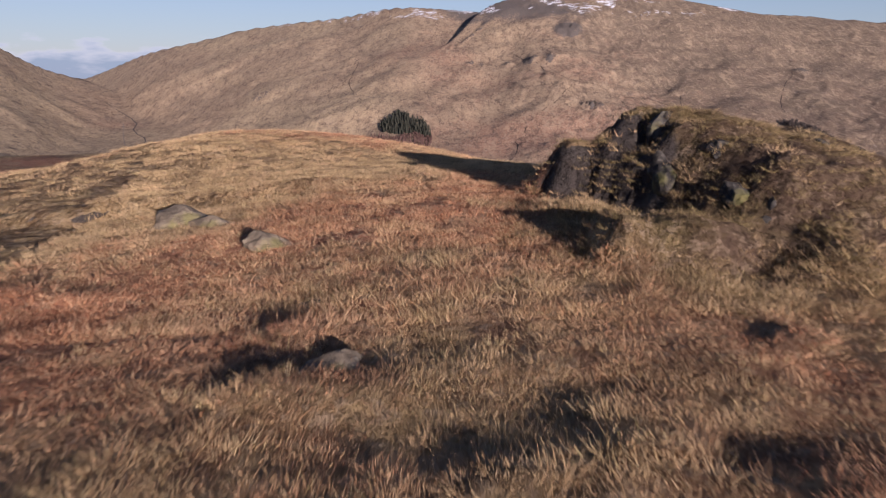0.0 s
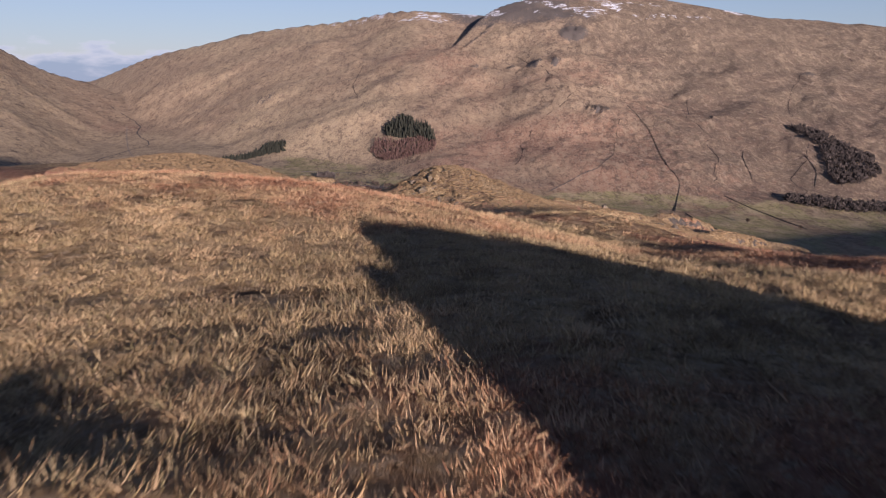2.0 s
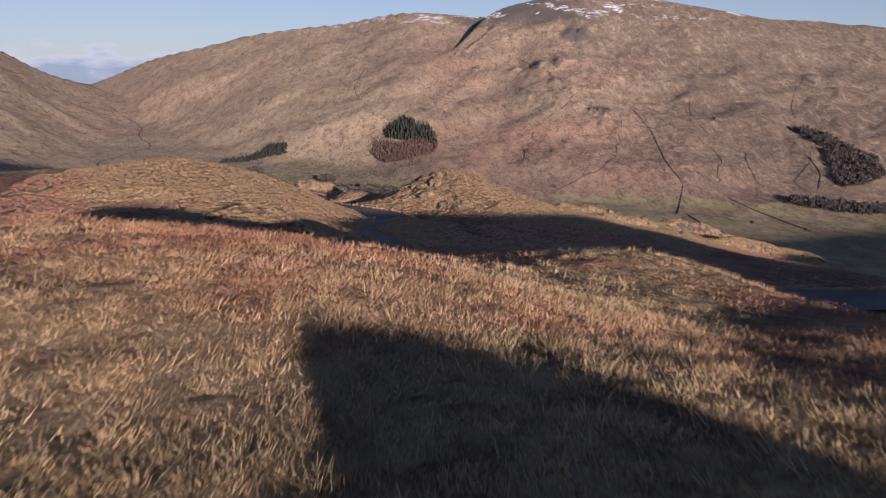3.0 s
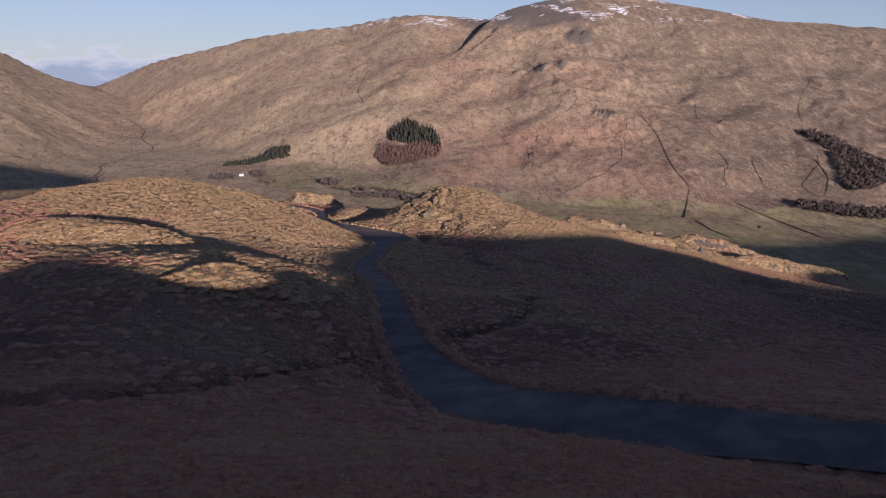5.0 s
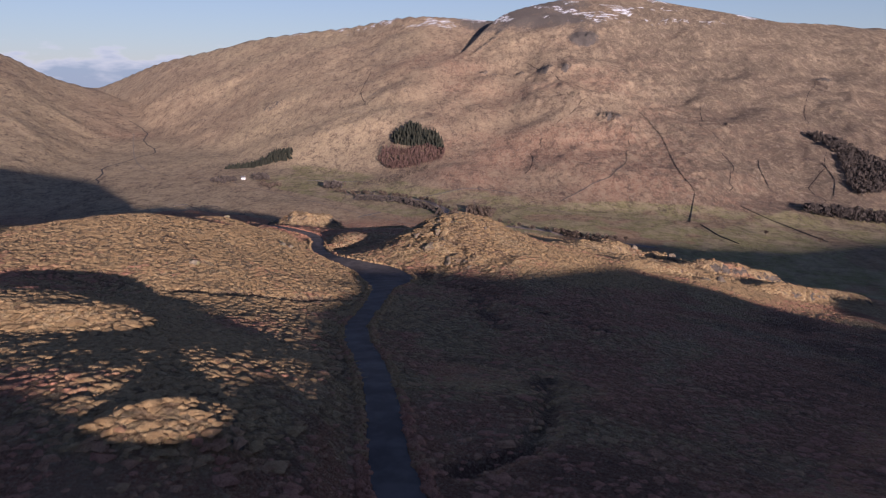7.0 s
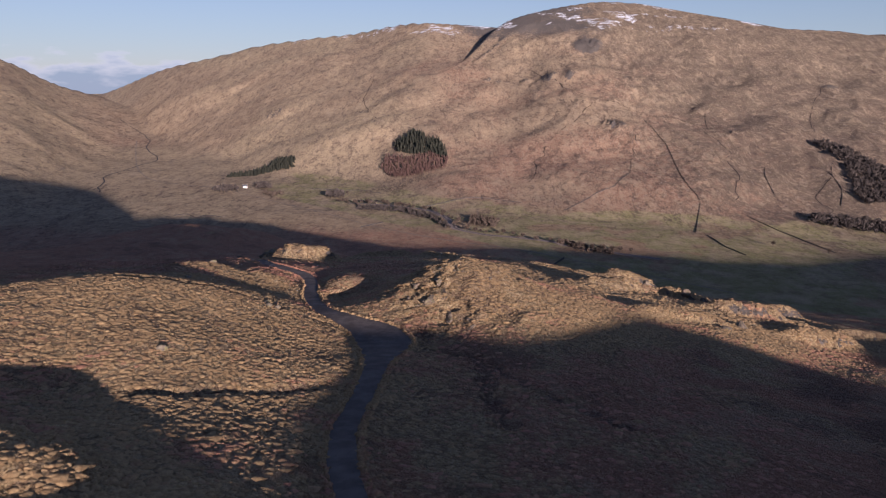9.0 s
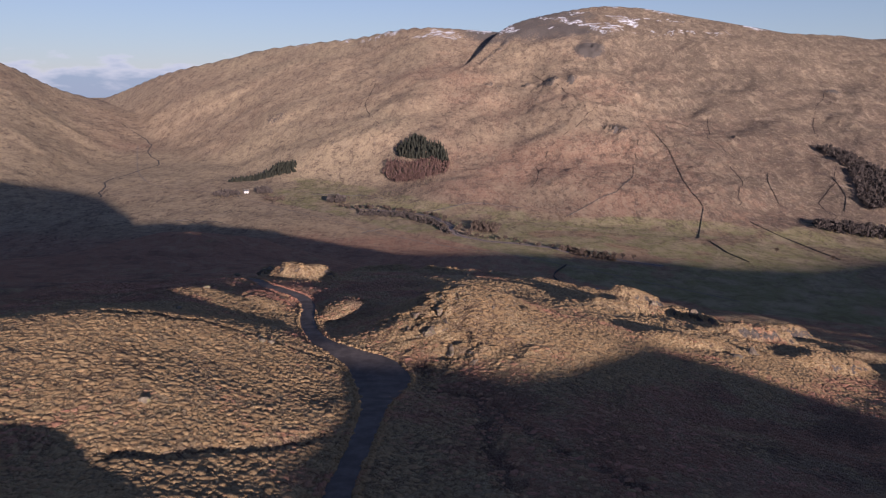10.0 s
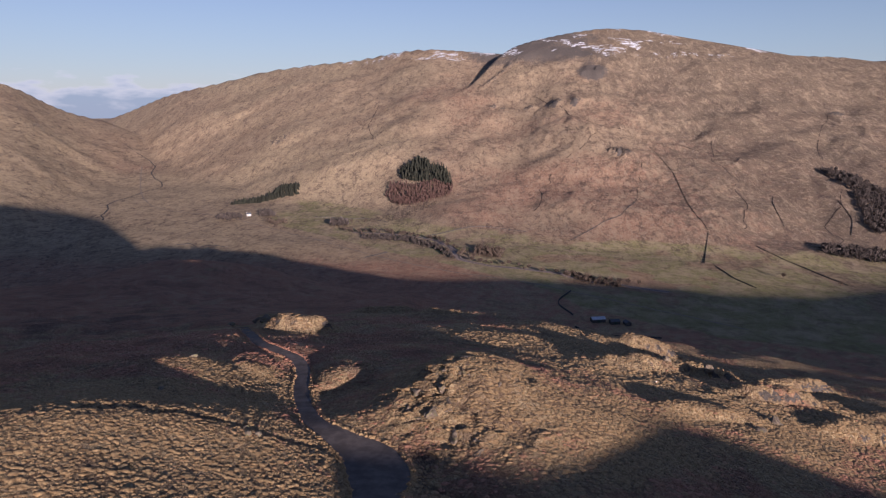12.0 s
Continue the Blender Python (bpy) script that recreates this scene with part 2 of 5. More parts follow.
MID_KNOLLS_A = [
    (-70.0, 130.0, 40.0, 8.45), (-0.5, 190.0, 13.6, 10.2), (-46.4, 161.0, 13.6, 2.91), (100.0, 150.0, 24.0, 4.11),
    (-20.0, 168.0, 13.6, -2.5), (32.0, 96.0, 24.0, -2.13), (-20.5, 196.0, 13.6, -5.49), (-23.0, 83.0, 13.6, 2.0),
    (-100.0, 200.0, 40.0, 3.3), (85.0, 211.0, 40.0, 0.15), (-12.0, 128.0, 13.6, -2.13), (-70.0, 130.0, 8.0, -1.7),
    (0.0, 62.0, 8.0, -0.91), (60.0, 110.0, 13.6, -1.87), (-51.5, 193.0, 8.0, 2.4), (-35.0, 60.0, 8.0, -1.37),
    (-37.6, 195.0, 8.0, -0.46), (-6.8, 159.0, 8.0, -1.12),
]
MID_KNOLLS_B = [
    (-5.0, 101.0, 13.6, -0.86), (53.7, 188.0, 8.0, 1.28), (-28.0, 131.0, 8.0, 1.62), (-26.7, 207.0, 8.0, 4.26),
    (13.7, 163.0, 8.0, 0.69), (13.0, 190.0, 8.0, -2.17), (-4.7, 174.0, 8.0, -1.48), (-53.0, 148.0, 8.0, 1.86),
    (-19.0, 139.0, 8.0, -0.88), (1.8, 146.0, 8.0, -0.66), (60.0, 60.0, 13.6, 0.63), (14.0, 51.0, 8.0, -0.71),
    (-42.0, 132.0, 8.0, 1.07), (-35.0, 156.0, 8.0, 1.37), (18.0, 180.0, 8.0, 0.67), (-2.6, 73.0, 8.0, -1.12),
    (6.1, 87.0, 8.0, 0.89), (-16.0, 75.0, 8.0, 1.5), (-34.0, 207.0, 8.0, -2.38),
]
LOW_KNOLLS = [
    (50.0, 362.0, 38.0, -5.0), (-140.0, 305.0, 38.0, -14.0),
    (-254.0, 721.0, 110.0, 20.45), (-215.0, 426.0, 110.0, -12.76), (180.0, 429.0, 110.0, 11.06), (-254.0, 721.0, 66.0, 20.74),
    (-57.0, 287.0, 37.4, 2.45), (114.0, 326.0, 37.4, -5.41),
]
# small rocky rises: x, y, radius across, radius along, turn, height
RISES = [
    (-0.95, 5.75, 0.8, 0.35, 5, 0.13), (0.3, 4.35, 0.45, 0.22, 10, 0.08), (1.15, 4.5, 0.5, 0.2, -10, 0.09), (3.4, 6.2, 0.6, 0.25, 5, 0.1), (-5.6, 8.6, 1.0, 0.4, 0, 0.1), (-1.6, 7.4, 0.5, 0.22, 0, 0.08),
    (-6.2, 15.6, 4.2, 0.6, 3, 0.30), (-15.0, 73.0, 3.6, 2.8, 10, 1.0),
    (-36, 97, 10, 5, -12, 1.9), (-46.5, 258, 9, 7, 0, 3.9), (-62, 281, 5, 5, 0, 2.8), (-33, 343, 16, 4, -28, 2.8), (-8, 329, 8, 3, -20, 1.8),
    (49, 201, 11, 3.5, 12, 1.9), (50, 246, 9, 5, 25, 2.5), (66, 254, 10, 4, 20, 3.2), (74, 228, 12, 4, 20, 3.0), (95, 262, 14, 5, 25, 4.0), (60, 292, 10, 6, 15, 3.6), (85, 212, 12, 4, 20, 2.4), (112, 238, 14, 4, 25, 2.6),
    (40, 238, 7, 5, 20, 1.5), (-27, 201, 6, 5, 30, 1.0), (-44, 207, 5, 9, 20, 1.6),
]
# the fells round the valley, as bearings from the viewpoint: bearing, slope to the crest, crest distance, foot distance
VIEW = (0.0, 70.0, 25.0)
FELL_PEAK = [
    (-14, -0.10, 1800, 1500), (-9, -0.055, 1850, 1440), (-5, -0.02, 1900, 1370), (-2, 0.012, 2000, 1310), (0.3, 0.040, 2150, 1265), (1.9, 0.064, 2300, 1235),
    (3, 0.0795, 2380, 1210), (4.73, 0.0916, 2430, 1200), (7.75, 0.102, 2500, 1180), (10.7, 0.1083, 2560, 1175), (14, 0.1033, 2600, 1175),
    (16.1, 0.0952, 2600, 1175), (19.7, 0.0828, 2600, 1180), (23.85, 0.0668, 2600, 1200), (26.3, 0.0641, 2650, 1230), (29.7, 0.0569, 2700, 1260),
    (40, 0.04, 2900, 1400), (60, 0.03, 3000, 1700), (80, 0.0, 3000, 2000),
]
FELL_RIDGE = [
    (-40, -0.05, 3900, 3500), (-29, -0.03, 3900, 3300), (-27.2, -0.0115, 3900, 3000), (-26.4, -0.0085, 3800, 2850), (-22.5, 0.022, 3400, 2250), (-18.4, 0.0387, 3200, 1850),
    (-15.5, 0.0526, 3150, 1640), (-11.6, 0.0624, 3000, 1480), (-8.1, 0.069, 2870, 1390), (-5.45, 0.0791, 2760, 1330), (-3.45, 0.0838, 2680, 1290),
    (-1, 0.0816, 2600, 1270), (1.66, 0.0785, 2560, 1250), (6, 0.07, 2560, 1250), (20, 0.03, 2700, 1300), (60, 0.0, 3600, 1600),
]
FELL_LEFT = [
    (-88, 0.06, 1500, 500), (-60, 0.06, 2100, 800), (-40, 0.05, 2500, 1150), (-33.2, 0.0328, 2650, 1350), (-32.6, 0.0317, 2680, 1380), (-31.3, 0.0169, 2750, 1500),
    (-30, 0.0036, 2850, 1650), (-28.5, -0.006, 2950, 1900), (-27.2, -0.0102, 3000, 2150), (-25, -0.028, 3000, 2400), (-21, -0.07, 3000, 2500),
]


# crags on the fellside: x, y, radius, height
FAR_CRAGS = [
    (347, 1645, 28, 12), (104, 2027, 14, 10), (60, 2225, 11, 9), (72, 2248, 10, 9), (90, 2270, 11, 9), (48, 2205, 9, 8), (373, 2184, 45, 14), (243, 1984, 20, 10), (291, 1954, 18, 9), (444, 1949, 28, 8),
    (180, 2027, 14, 9), (74, 2053, 14, 9), (380, 1572, 24, 7), (383, 1828, 20, 6), (949, 1927, 25, 9), (-526, 2108, 40, 8), (-284, 2281, 25, 7), (605, 1606, 25, 7),
    (579, 1790, 20, 6), (26, 2190, 10, 8), (112, 2300, 12, 9), (135, 2330, 12, 9),
]
# cut watercourses: depth, half width and the line they follow
GULLIES = [
    (0.7, 0.9, [(7.5, 99), (7.4, 96), (6.6, 88), (5.6, 83.7), (3.9, 80.2), (2.1, 78.6), (-0.6, 77.2)]),
    (0.7, 1.0, [(-7.2, 166), (-5.7, 155), (-2, 152.5), (2.4, 151), (3.2, 141), (3.1, 131), (5, 122)]),
    (0.5, 0.8, [(2.4, 151), (7.4, 137.5), (11, 130), (18, 124)]),
    (0.5, 0.8, [(-20, 49), (-13.5, 52.5), (-10.8, 56.6), (-8.4, 62), (-5.2, 69)]),
    (0.6, 0.9, [(-32, 115.4), (-28, 117.2), (-24, 121), (-19.3, 124.5), (-15.5, 130)]),
    (0.5, 0.9, [(-50, 152), (-36, 158), (-29, 161), (-22, 164)]),
]


def spread(table, column, bearing):
    rows = np.array(table, float)
    return sum(np.interp(bearing + o, rows[:, 0], rows[:, column]) for o in (-0.9, -0.45, 0, 0.45, 0.9)) / 5


def fell(table, bearing, far, x, y, seed, rough):
    """Ground that climbs from its foot to a crest and falls away behind it."""
    wob = 60 * vnoise(x / 260, y / 260, seed + 5) + 25 * vnoise(x / 90, y / 90, seed + 6)
    foot, crest, slope = spread(table, 3, bearing), spread(table, 2, bearing), spread(table, 1, bearing)
    s = (far - foot + wob * np.clip((crest - far) / 500, 0, 1)) / (crest - foot)
    low = valley_floor(x, y) - 6
    top = VIEW[2] + crest * slope
    up = np.clip(s, -1, 1)
    up = np.where(up > 0, 0.8 * up + 0.2 * up * up, up)
    z = low + (top - low) * up
    z = np.where(s > 1, top - 0.35 * (far - crest), z)
    fade = step(0.02, 0.2, s) * step(1.02, 0.88, s)
    # broad ribs and gullies, benches and broken crags
    wx, wy = x + 70 * vnoise(x / 240, y / 240, seed + 8), y + 70 * vnoise(x / 240, y / 240, seed + 9)
    rib = fbm(wx, wy * 0.55, 330, 2, seed + 2)
    bench = fbm(wx - 0.4 * wy, wy + 0.3 * wx, 80, 4, seed + 3, 0.62)
    knobs = np.clip(vnoise(x / 24, y / 30, seed + 10) + 0.5 * vnoise(x / 11, y / 13, seed + 11) - 0.45, 0, 1)
    crag = np.clip(fbm(wx, wy, 130, 3, seed + 4, 0.55) - 0.45, 0, 1)
    return z + fade * rough * (6 * rib + 2.6 * bench + 5 * crag + 6 * knobs * step(-0.6, 0.4, rib))


def valley_floor(x, y):
    z = -195 - 0.02 * x + 0.01 * (y - 1050)
    z = z + np.clip(y - 1900, 0, 2500) * 0.045
    return z + 1.6 * vnoise(x / 130, y / 130, 71) + 0.5 * vnoise(x / 38, y / 38, 72)


def spur(x, y):
    z = 0
    for o in (-1, -0.5, 0, 0.5, 1):
        z = z + np.interp(y + o * (4 + 0.08 * np.abs(y)), SPUR_Y, SPUR_Z)
    z = z / 5
    t = x - 18
    z = z - 0.24 * np.clip((y - 20) / 130, 0, 1) * (np.sqrt(t * t + 300) + t) / 2
    for kx, ky, r, h in NEAR_KNOLLS + MID_KNOLLS_A + MID_KNOLLS_B + LOW_KNOLLS:
        z = z + h * np.exp(-((x - kx) ** 2 + (y - ky) ** 2) / (2 * r * r))
    wx, wy = x + 0.5 * fbm(x, y, 2.2, 2, 31), y + 0.5 * fbm(x, y, 2.2, 2, 32)
    for kx, ky, ra, rb, turn, h in RISES:
        c, s = math.cos(radians(turn)), math.sin(radians(turn))
        a, b = ((wx - kx) * c + (wy - ky) * s) / ra, ((wy - ky) * c - (wx - kx) * s) / rb
        z = z + h * np.exp(-(a * a + b * b) ** 3.0)
    return z + turf_bank(x, y)


# broken ground on the lit knolls: x, y, radius across, radius along, height
LEDGES = [(-5.0, 179, 7, 11, 1.6), (1.5, 169, 10, 5, 1.1), (8, 186, 14, 8, 0.7), (-46.5, 258, 9, 9, 1.0), (60, 262, 26, 32, 0.9), (-30, 203, 12, 10, 0.8), (70, 225, 25, 16, 0.7), (-15, 73, 5, 4, 0.4), (-62, 281, 8, 9, 1.0)]


def ledges(x, y):
    total = np.zeros(x.shape)
    m = (np.abs(x) < 130) & (y > 60) & (y < 330)
    if m.any():
        x, y = x[m], y[m]
        wx, wy = x + 1.5 * vnoise(x / 5, y / 5, 64), y + 1.5 * vnoise(x / 5, y / 5, 65)
        share = np.zeros(x.shape)
        for kx, ky, ra, rb, h in LEDGES:
            share = np.maximum(share, h * np.exp(-((x - kx) / ra) ** 2 - ((y - ky) / rb) ** 2))
        total[m] = share * (0.7 - 1.4 * np.abs(vnoise(wx / 4.5, wy / 3.2, 66)) + 0.45 * vnoise(wx / 1.7, wy / 1.6, 67))
    return total


# the crag beside the start: height of its top along y, and how it falls off across x
CRAG_Y = (7.8, 8.8, 9.5, 10.4, 11.4, 12.1, 13.3, 14.0, 15.0)
CRAG_Z = (0.0, 0.55, 1.28, 1.36, 1.66, 1.86, 1.88, 1.40, 0.0)
CRAG_X = (3.0, 4.6, 5.3, 6.5, 7.5, 9.5)
CRAG_SHARE = (1.0, 1.0, 0.92, 0.84, 0.62, 0.0)


def turf_bank(x, y):
    """The crag beside the start: a block whose dark wall runs along the light, a shoulder behind and turf banks round its foot."""
    total = np.zeros(x.shape)
    m = (np.abs(x - 5) < 7) & (np.abs(y - 12) < 7)
    if m.any():
        x, y = x[m], y[m]
        wx, wy = x + 0.2 * fbm(x, y, 1.0, 3, 31), y + 0.2 * fbm(x, y, 1.0, 3, 32)
        wall = (wx - 2.88) * 0.94 + (wy - 13.2) * 0.35
        block = np.interp(wy, CRAG_Y, CRAG_Z) * np.interp(wx, CRAG_X, CRAG_SHARE) * (0.5 * step(-0.42, 0.1, wall) + 0.5 * step(-0.05, 0.75, wall))
        shoulder = 1.1 * step(1.5, 2.4, wx) * step(4.0, 3.0, wx) * step(12.5, 13.3, wy) * step(14.9, 13.7, wy)
        bank = 0.7 * step(4.1, 5.0, wx) * step(9.5, 8.0, wx) * step(7.3, 9.2, wy) * step(12.8, 11.6, wy)
        apron = (0.2 + 0.1 * vnoise(wx / 0.8, wy / 0.8, 36)) * step(1.2, 2.6, wx) * step(9.5, 8.0, wx) * step(9.0, 10.6, wy) * step(14.6, 13.2, wy)
        prow = 0.5 * step(1.8, 2.4, wx) * step(4.7, 4.2, wx) * step(8.5, 9.15, wy) * step(10.3, 9.6, wy)
        up = np.maximum(np.maximum(block, shoulder), np.maximum(bank, np.maximum(apron, prow)))
        rocky = 0.55 * fbm(x, y, 1.0, 2, 33) + 0.9 * np.abs(vnoise(x / 0.42, y / 0.36, 34)) - 0.5 * np.abs(vnoise(x / 0.75 + 0.4 * y, y / 0.5, 35))
        total[m] = up + 0.12 * step(0.1, 0.5, up) * rocky
    return total


def hummocks(x, y):
    """Knee-low swellings of matted grass on the spur at the start."""
    total = np.zeros(x.shape)
    m = (np.abs(x) < 32) & (y > -6) & (y < 55)
    if m.any():
        x, y = x[m], y[m]
        wx, wy = x + 0.35 * vnoise(x / 1.1, y / 1.1, 21), y + 0.35 * vnoise(x / 1.1, y / 1.1, 22)
        small = 0.5 - np.abs(vnoise(wx / 0.75, wy / 0.62, 23)) + 0.5 * vnoise(wx / 0.36, wy / 0.36, 24)
        total[m] = step(55, 46, y) * (0.06 * small + 0.06 * vnoise(wx / 1.9, wy / 1.6, 25))
    return total


# the hill behind the start, which throws the long shadow: offset across the light, and height of its skyline
SHADOW_HILL_A = (-400, -250, -160, -99, -45, -31, -17, 0, 70, 90, 100, 122, 138, 155, 174, 200, 238, 302, 392, 446, 510, 575, 626, 655, 761, 900, 1400)
SHADOW_HILL_Z = (120, 105, 86, 68, 30, 20, 0, -1.5, -3.6, -5.5, -7.2, -12.5, -16.5, -20.3, -20, -24, -33, -45, -51, -54, -62, -70, -76, -83, -93, -96, -110)


def hill_behind(x, y, near):
    sx, sy, rise = math.sin(radians(SUN_BEARING)), math.cos(radians(SUN_BEARING)), math.tan(radians(SUN_HEIGHT))
    across, along = -x * sy + y * sx, x * sx + y * sy
    skyline = np.interp(across, SHADOW_HILL_A, SHADOW_HILL_Z)
    level = skyline + along * rise - 0.5
    combe = step(95, 135, across) * step(-110, -60, along)
    near = near + combe * (np.minimum(near, level) - near)
    crest = skyline + 100 * rise - np.where(along < 100, 0.45 * (100 - along), 0.2 * (along - 100))
    return softmax2(near, crest, 1.0)


def off_line(x, y, line):
    """Distance from a line of points."""
    best = np.full(x.shape, 1e9)
    for (ax, ay), (bx, by) in zip(line, line[1:]):
        dx, dy = bx - ax, by - ay
        t = np.clip(((x - ax) * dx + (y - ay) * dy) / (dx * dx + dy * dy), 0, 1)
        best = np.minimum(best, np.hypot(x - ax - t * dx, y - ay - t * dy))
    return best


def gully_share(x, y, scale=1.0):
    total = np.zeros(x.shape)
    m = (np.abs(x) < 60) & (y > 40) & (y < 175)
    if m.any():
        xm, ym = x[m], y[m]
        wx, wy = xm + 0.8 * vnoise(xm / 2.6, ym / 2.6, 61), ym + 0.8 * vnoise(xm / 2.6, ym / 2.6, 62)
        t = np.zeros(xm.shape)
        for depth, half, line in GULLIES:
            t = np.maximum(t, depth * np.exp(-(off_line(wx, wy, line) / (half * scale)) ** 2))
        total[m] = t
    return total


def crag_share(x, y):
    total = np.zeros(x.shape)
    for cx, cy, r, h in FAR_CRAGS:
        q = ((x - cx) ** 2 + (y - cy) ** 2) / (r * r)
        total = np.maximum(total, h * np.exp(-q * q))
    return total


def landform(x, y):
    """Height of the bare ground, before the road is cut into it."""
    x, y = np.asarray(x, float), np.asarray(y, float)
    far = np.hypot(x - VIEW[0], y - VIEW[1])
    bearing = np.degrees(np.arctan2(x - VIEW[0], y - VIEW[1]))
    near = spur(x, y)
    d = np.clip(np.hypot(x, y + 20), 15, 900)
    near = near + fbm(x, y, 9, 4, 3) * 0.055 * np.sqrt(d / 15) * step(0, 40, d) + fbm(x, y, 38, 3, 4) * np.clip((d - 50) / 160, 0, 2.2)
    near = near + ledges(x, y) + hummocks(x, y)
    near = near - 55 * step(-70, 60, x) * step(350, 560, y) - gully_share(x, y)
    near = hill_behind(x, y, near)
    z = softmax2(near, valley_floor(x, y), 14)
    ahead = y > 300
    if ahead.any():
        xa, ya, fa, ba = x[ahead], y[ahead], far[ahead], bearing[ahead]
        za = z[ahead]
        fells = fell(FELL_RIDGE, ba, fa, xa, ya, 101, 0.6)
        w = ba > -16
        peak, ridge, bw = fell(FELL_PEAK, ba[w], fa[w], xa[w], ya[w], 202, 1.0), fells[w], ba[w]
        body = step(0.5, 9.5, bw)
        fells[w] = ridge + (softmax2(peak, ridge, 24) - ridge) * (body + (1 - body) * step(40, 230, peak))
        w = ba < -6
        fells[w] = softmax2(fell(FELL_LEFT, ba[w], fa[w], xa[w], ya[w], 303, 0.5), fells[w], 10)
        za = softmax2(fells, za, 24)
        jag = 0.45 + 0.75 * np.abs(vnoise(xa / 9, ya / 14, 91)) + 0.4 * vnoise(xa / 4.5, ya / 5, 92)
        z = z.copy()
        z[ahead] = za + crag_share(xa, ya) * jag
    return z



# the lane: x, y, half width
LANE = [
    (60, 38, 1.5), (40, 43, 1.5), (24, 48.5, 1.6), (14, 52, 1.9), (8, 54.6, 2.3), (4, 57, 2.6), (1.2, 60.3, 2.5), (-0.9, 65, 2.1), (-2.4, 70, 1.6), (-3.6, 74, 1.35), (-4.6, 79, 1.2),
    (-5.8, 87, 1.2), (-8.0, 98, 1.25), (-10.6, 108.5, 1.3), (-11.7, 117, 1.3), (-11.6, 125, 1.3), (-11.4, 133, 1.4), (-11.4, 141, 1.7), (-11.6, 148, 2.8), (-12, 156.5, 4.3),
    (-14.6, 164, 4.0), (-20.3, 170, 2.4), (-25.2, 176, 1.7), (-29.2, 186, 1.5), (-32.2, 197, 1.5), (-34.3, 208, 1.5), (-38, 217, 1.5),
    (-44, 223, 1.5), (-49.5, 229, 1.5), (-55, 240.4, 1.5), (-61, 255, 1.5), (-68, 275, 1.5), (-72, 300, 1.5), (-66, 330, 1.5),
]


def rounded(points, n):
    """A smooth line through the points, n steps a stretch."""
    p = np.array(points, float)
    p = np.vstack([2 * p[0] - p[1], p, 2 * p[-1] - p[-2]])
    out = []
    for i in range(1, len(p) - 2):
        for k in range(n):
            t = k / n
            out.append(0.5 * (2 * p[i] + (p[i + 1] - p[i - 1]) * t + (2 * p[i - 1] - 5 * p[i] + 4 * p[i + 1] - p[i + 2]) * t * t + (3 * p[i] - p[i - 1] - 3 * p[i + 1] + p[i + 2]) * t ** 3))
    out.append(p[-2])
    return np.array(out)


LANE_LINE = rounded(LANE, 8)
lane_z = landform(LANE_LINE[:, 0], LANE_LINE[:, 1])
for _ in range(60):
    lane_z[1:-1] = (lane_z[:-2] + 2 * lane_z[1:-1] + lane_z[2:]) / 4
lane_z -= 0.1


def lane_near(x, y):
    """Distance from the lane's middle, its height and its half width there."""
    best, height, half = np.full(x.shape, 1e9), np.zeros(x.shape), np.full(x.shape, 2.0)
    for (lx, ly, lw), lz in zip(LANE_LINE, lane_z):
        d = np.hypot(x - lx, y - ly)
        closer = d < best
        best, height, half = np.where(closer, d, best), np.where(closer, lz, height), np.where(closer, lw, half)
    return best, height, half


def ground_height(x, y):
    x, y = np.asarray(x, float), np.asarray(y, float)
    z = landform(x, y)
    m = (y > 20) & (y < 345) & (x > -100) & (x < 80)
    if m.any():
        d, h, half = lane_near(x[m], y[m])
        w = step(half + 3.2, half + 0.2, d)
        z[m] = z[m] + (h - 0.06 - z[m]) * w
    return z


# ---------------------------------------------------------------- the ground, one sheet to the horizon
def fan():
    """Bearings and distances of the sheet's rows, finest ahead."""
    dense = np.linspace(-37, 37, FINE_COLUMNS)
    side = 37 + 143 * np.linspace(0, 1, 58)[1:] ** 1.4
    bearings = np.concatenate([-side[::-1], dense, side[:-1]])
    r, rows = 0.5, [0.5]
    while r < 4750:
        r += 2.5 if r < 38 else 0.15 if r < 52 else 0.1 if r < 60.5 else 0.19 if r < 85 else r * (0.005 if r < 420 else 0.0075 if r < 1100 else 0.0056 if r < 2750 else 0.014)
        rows.append(r)
    return bearings, np.array(rows)


bearings, rows = fan()
B, R = np.meshgrid(np.radians(bearings), rows)
GX, GY = R * np.sin(B), R * np.cos(B) - 45.0
GZ = ground_height(GX.ravel(), GY.ravel()).reshape(GX.shape)


def sheet(name, X, Y, Z, closed=True):
    nr, nc = X.shape
    me = bpy.data.meshes.new(name)
    me.vertices.add(nr * nc)
    me.vertices.foreach_set("co", np.stack([X, Y, Z], -1).astype(np.float32).ravel())
    i = np.arange(nr * nc).reshape(nr, nc)
    nxt = np.roll(i, -1, 1) if closed else i[:, 1:]
    cur = i if closed else i[:, :-1]
    quads = np.stack([cur[:-1], nxt[:-1], nxt[1:], cur[1:]], -1).reshape(-1, 4)
    me.loops.add(quads.size)
    me.loops.foreach_set("vertex_index", quads.ravel().astype(np.int32))
    me.polygons.add(len(quads))
    me.polygons.foreach_set("loop_start", np.arange(0, quads.size, 4, dtype=np.int32))
    me.polygons.foreach_set("use_smooth", np.ones(len(quads), bool))
    me.update(calc_edges=True)
    return me


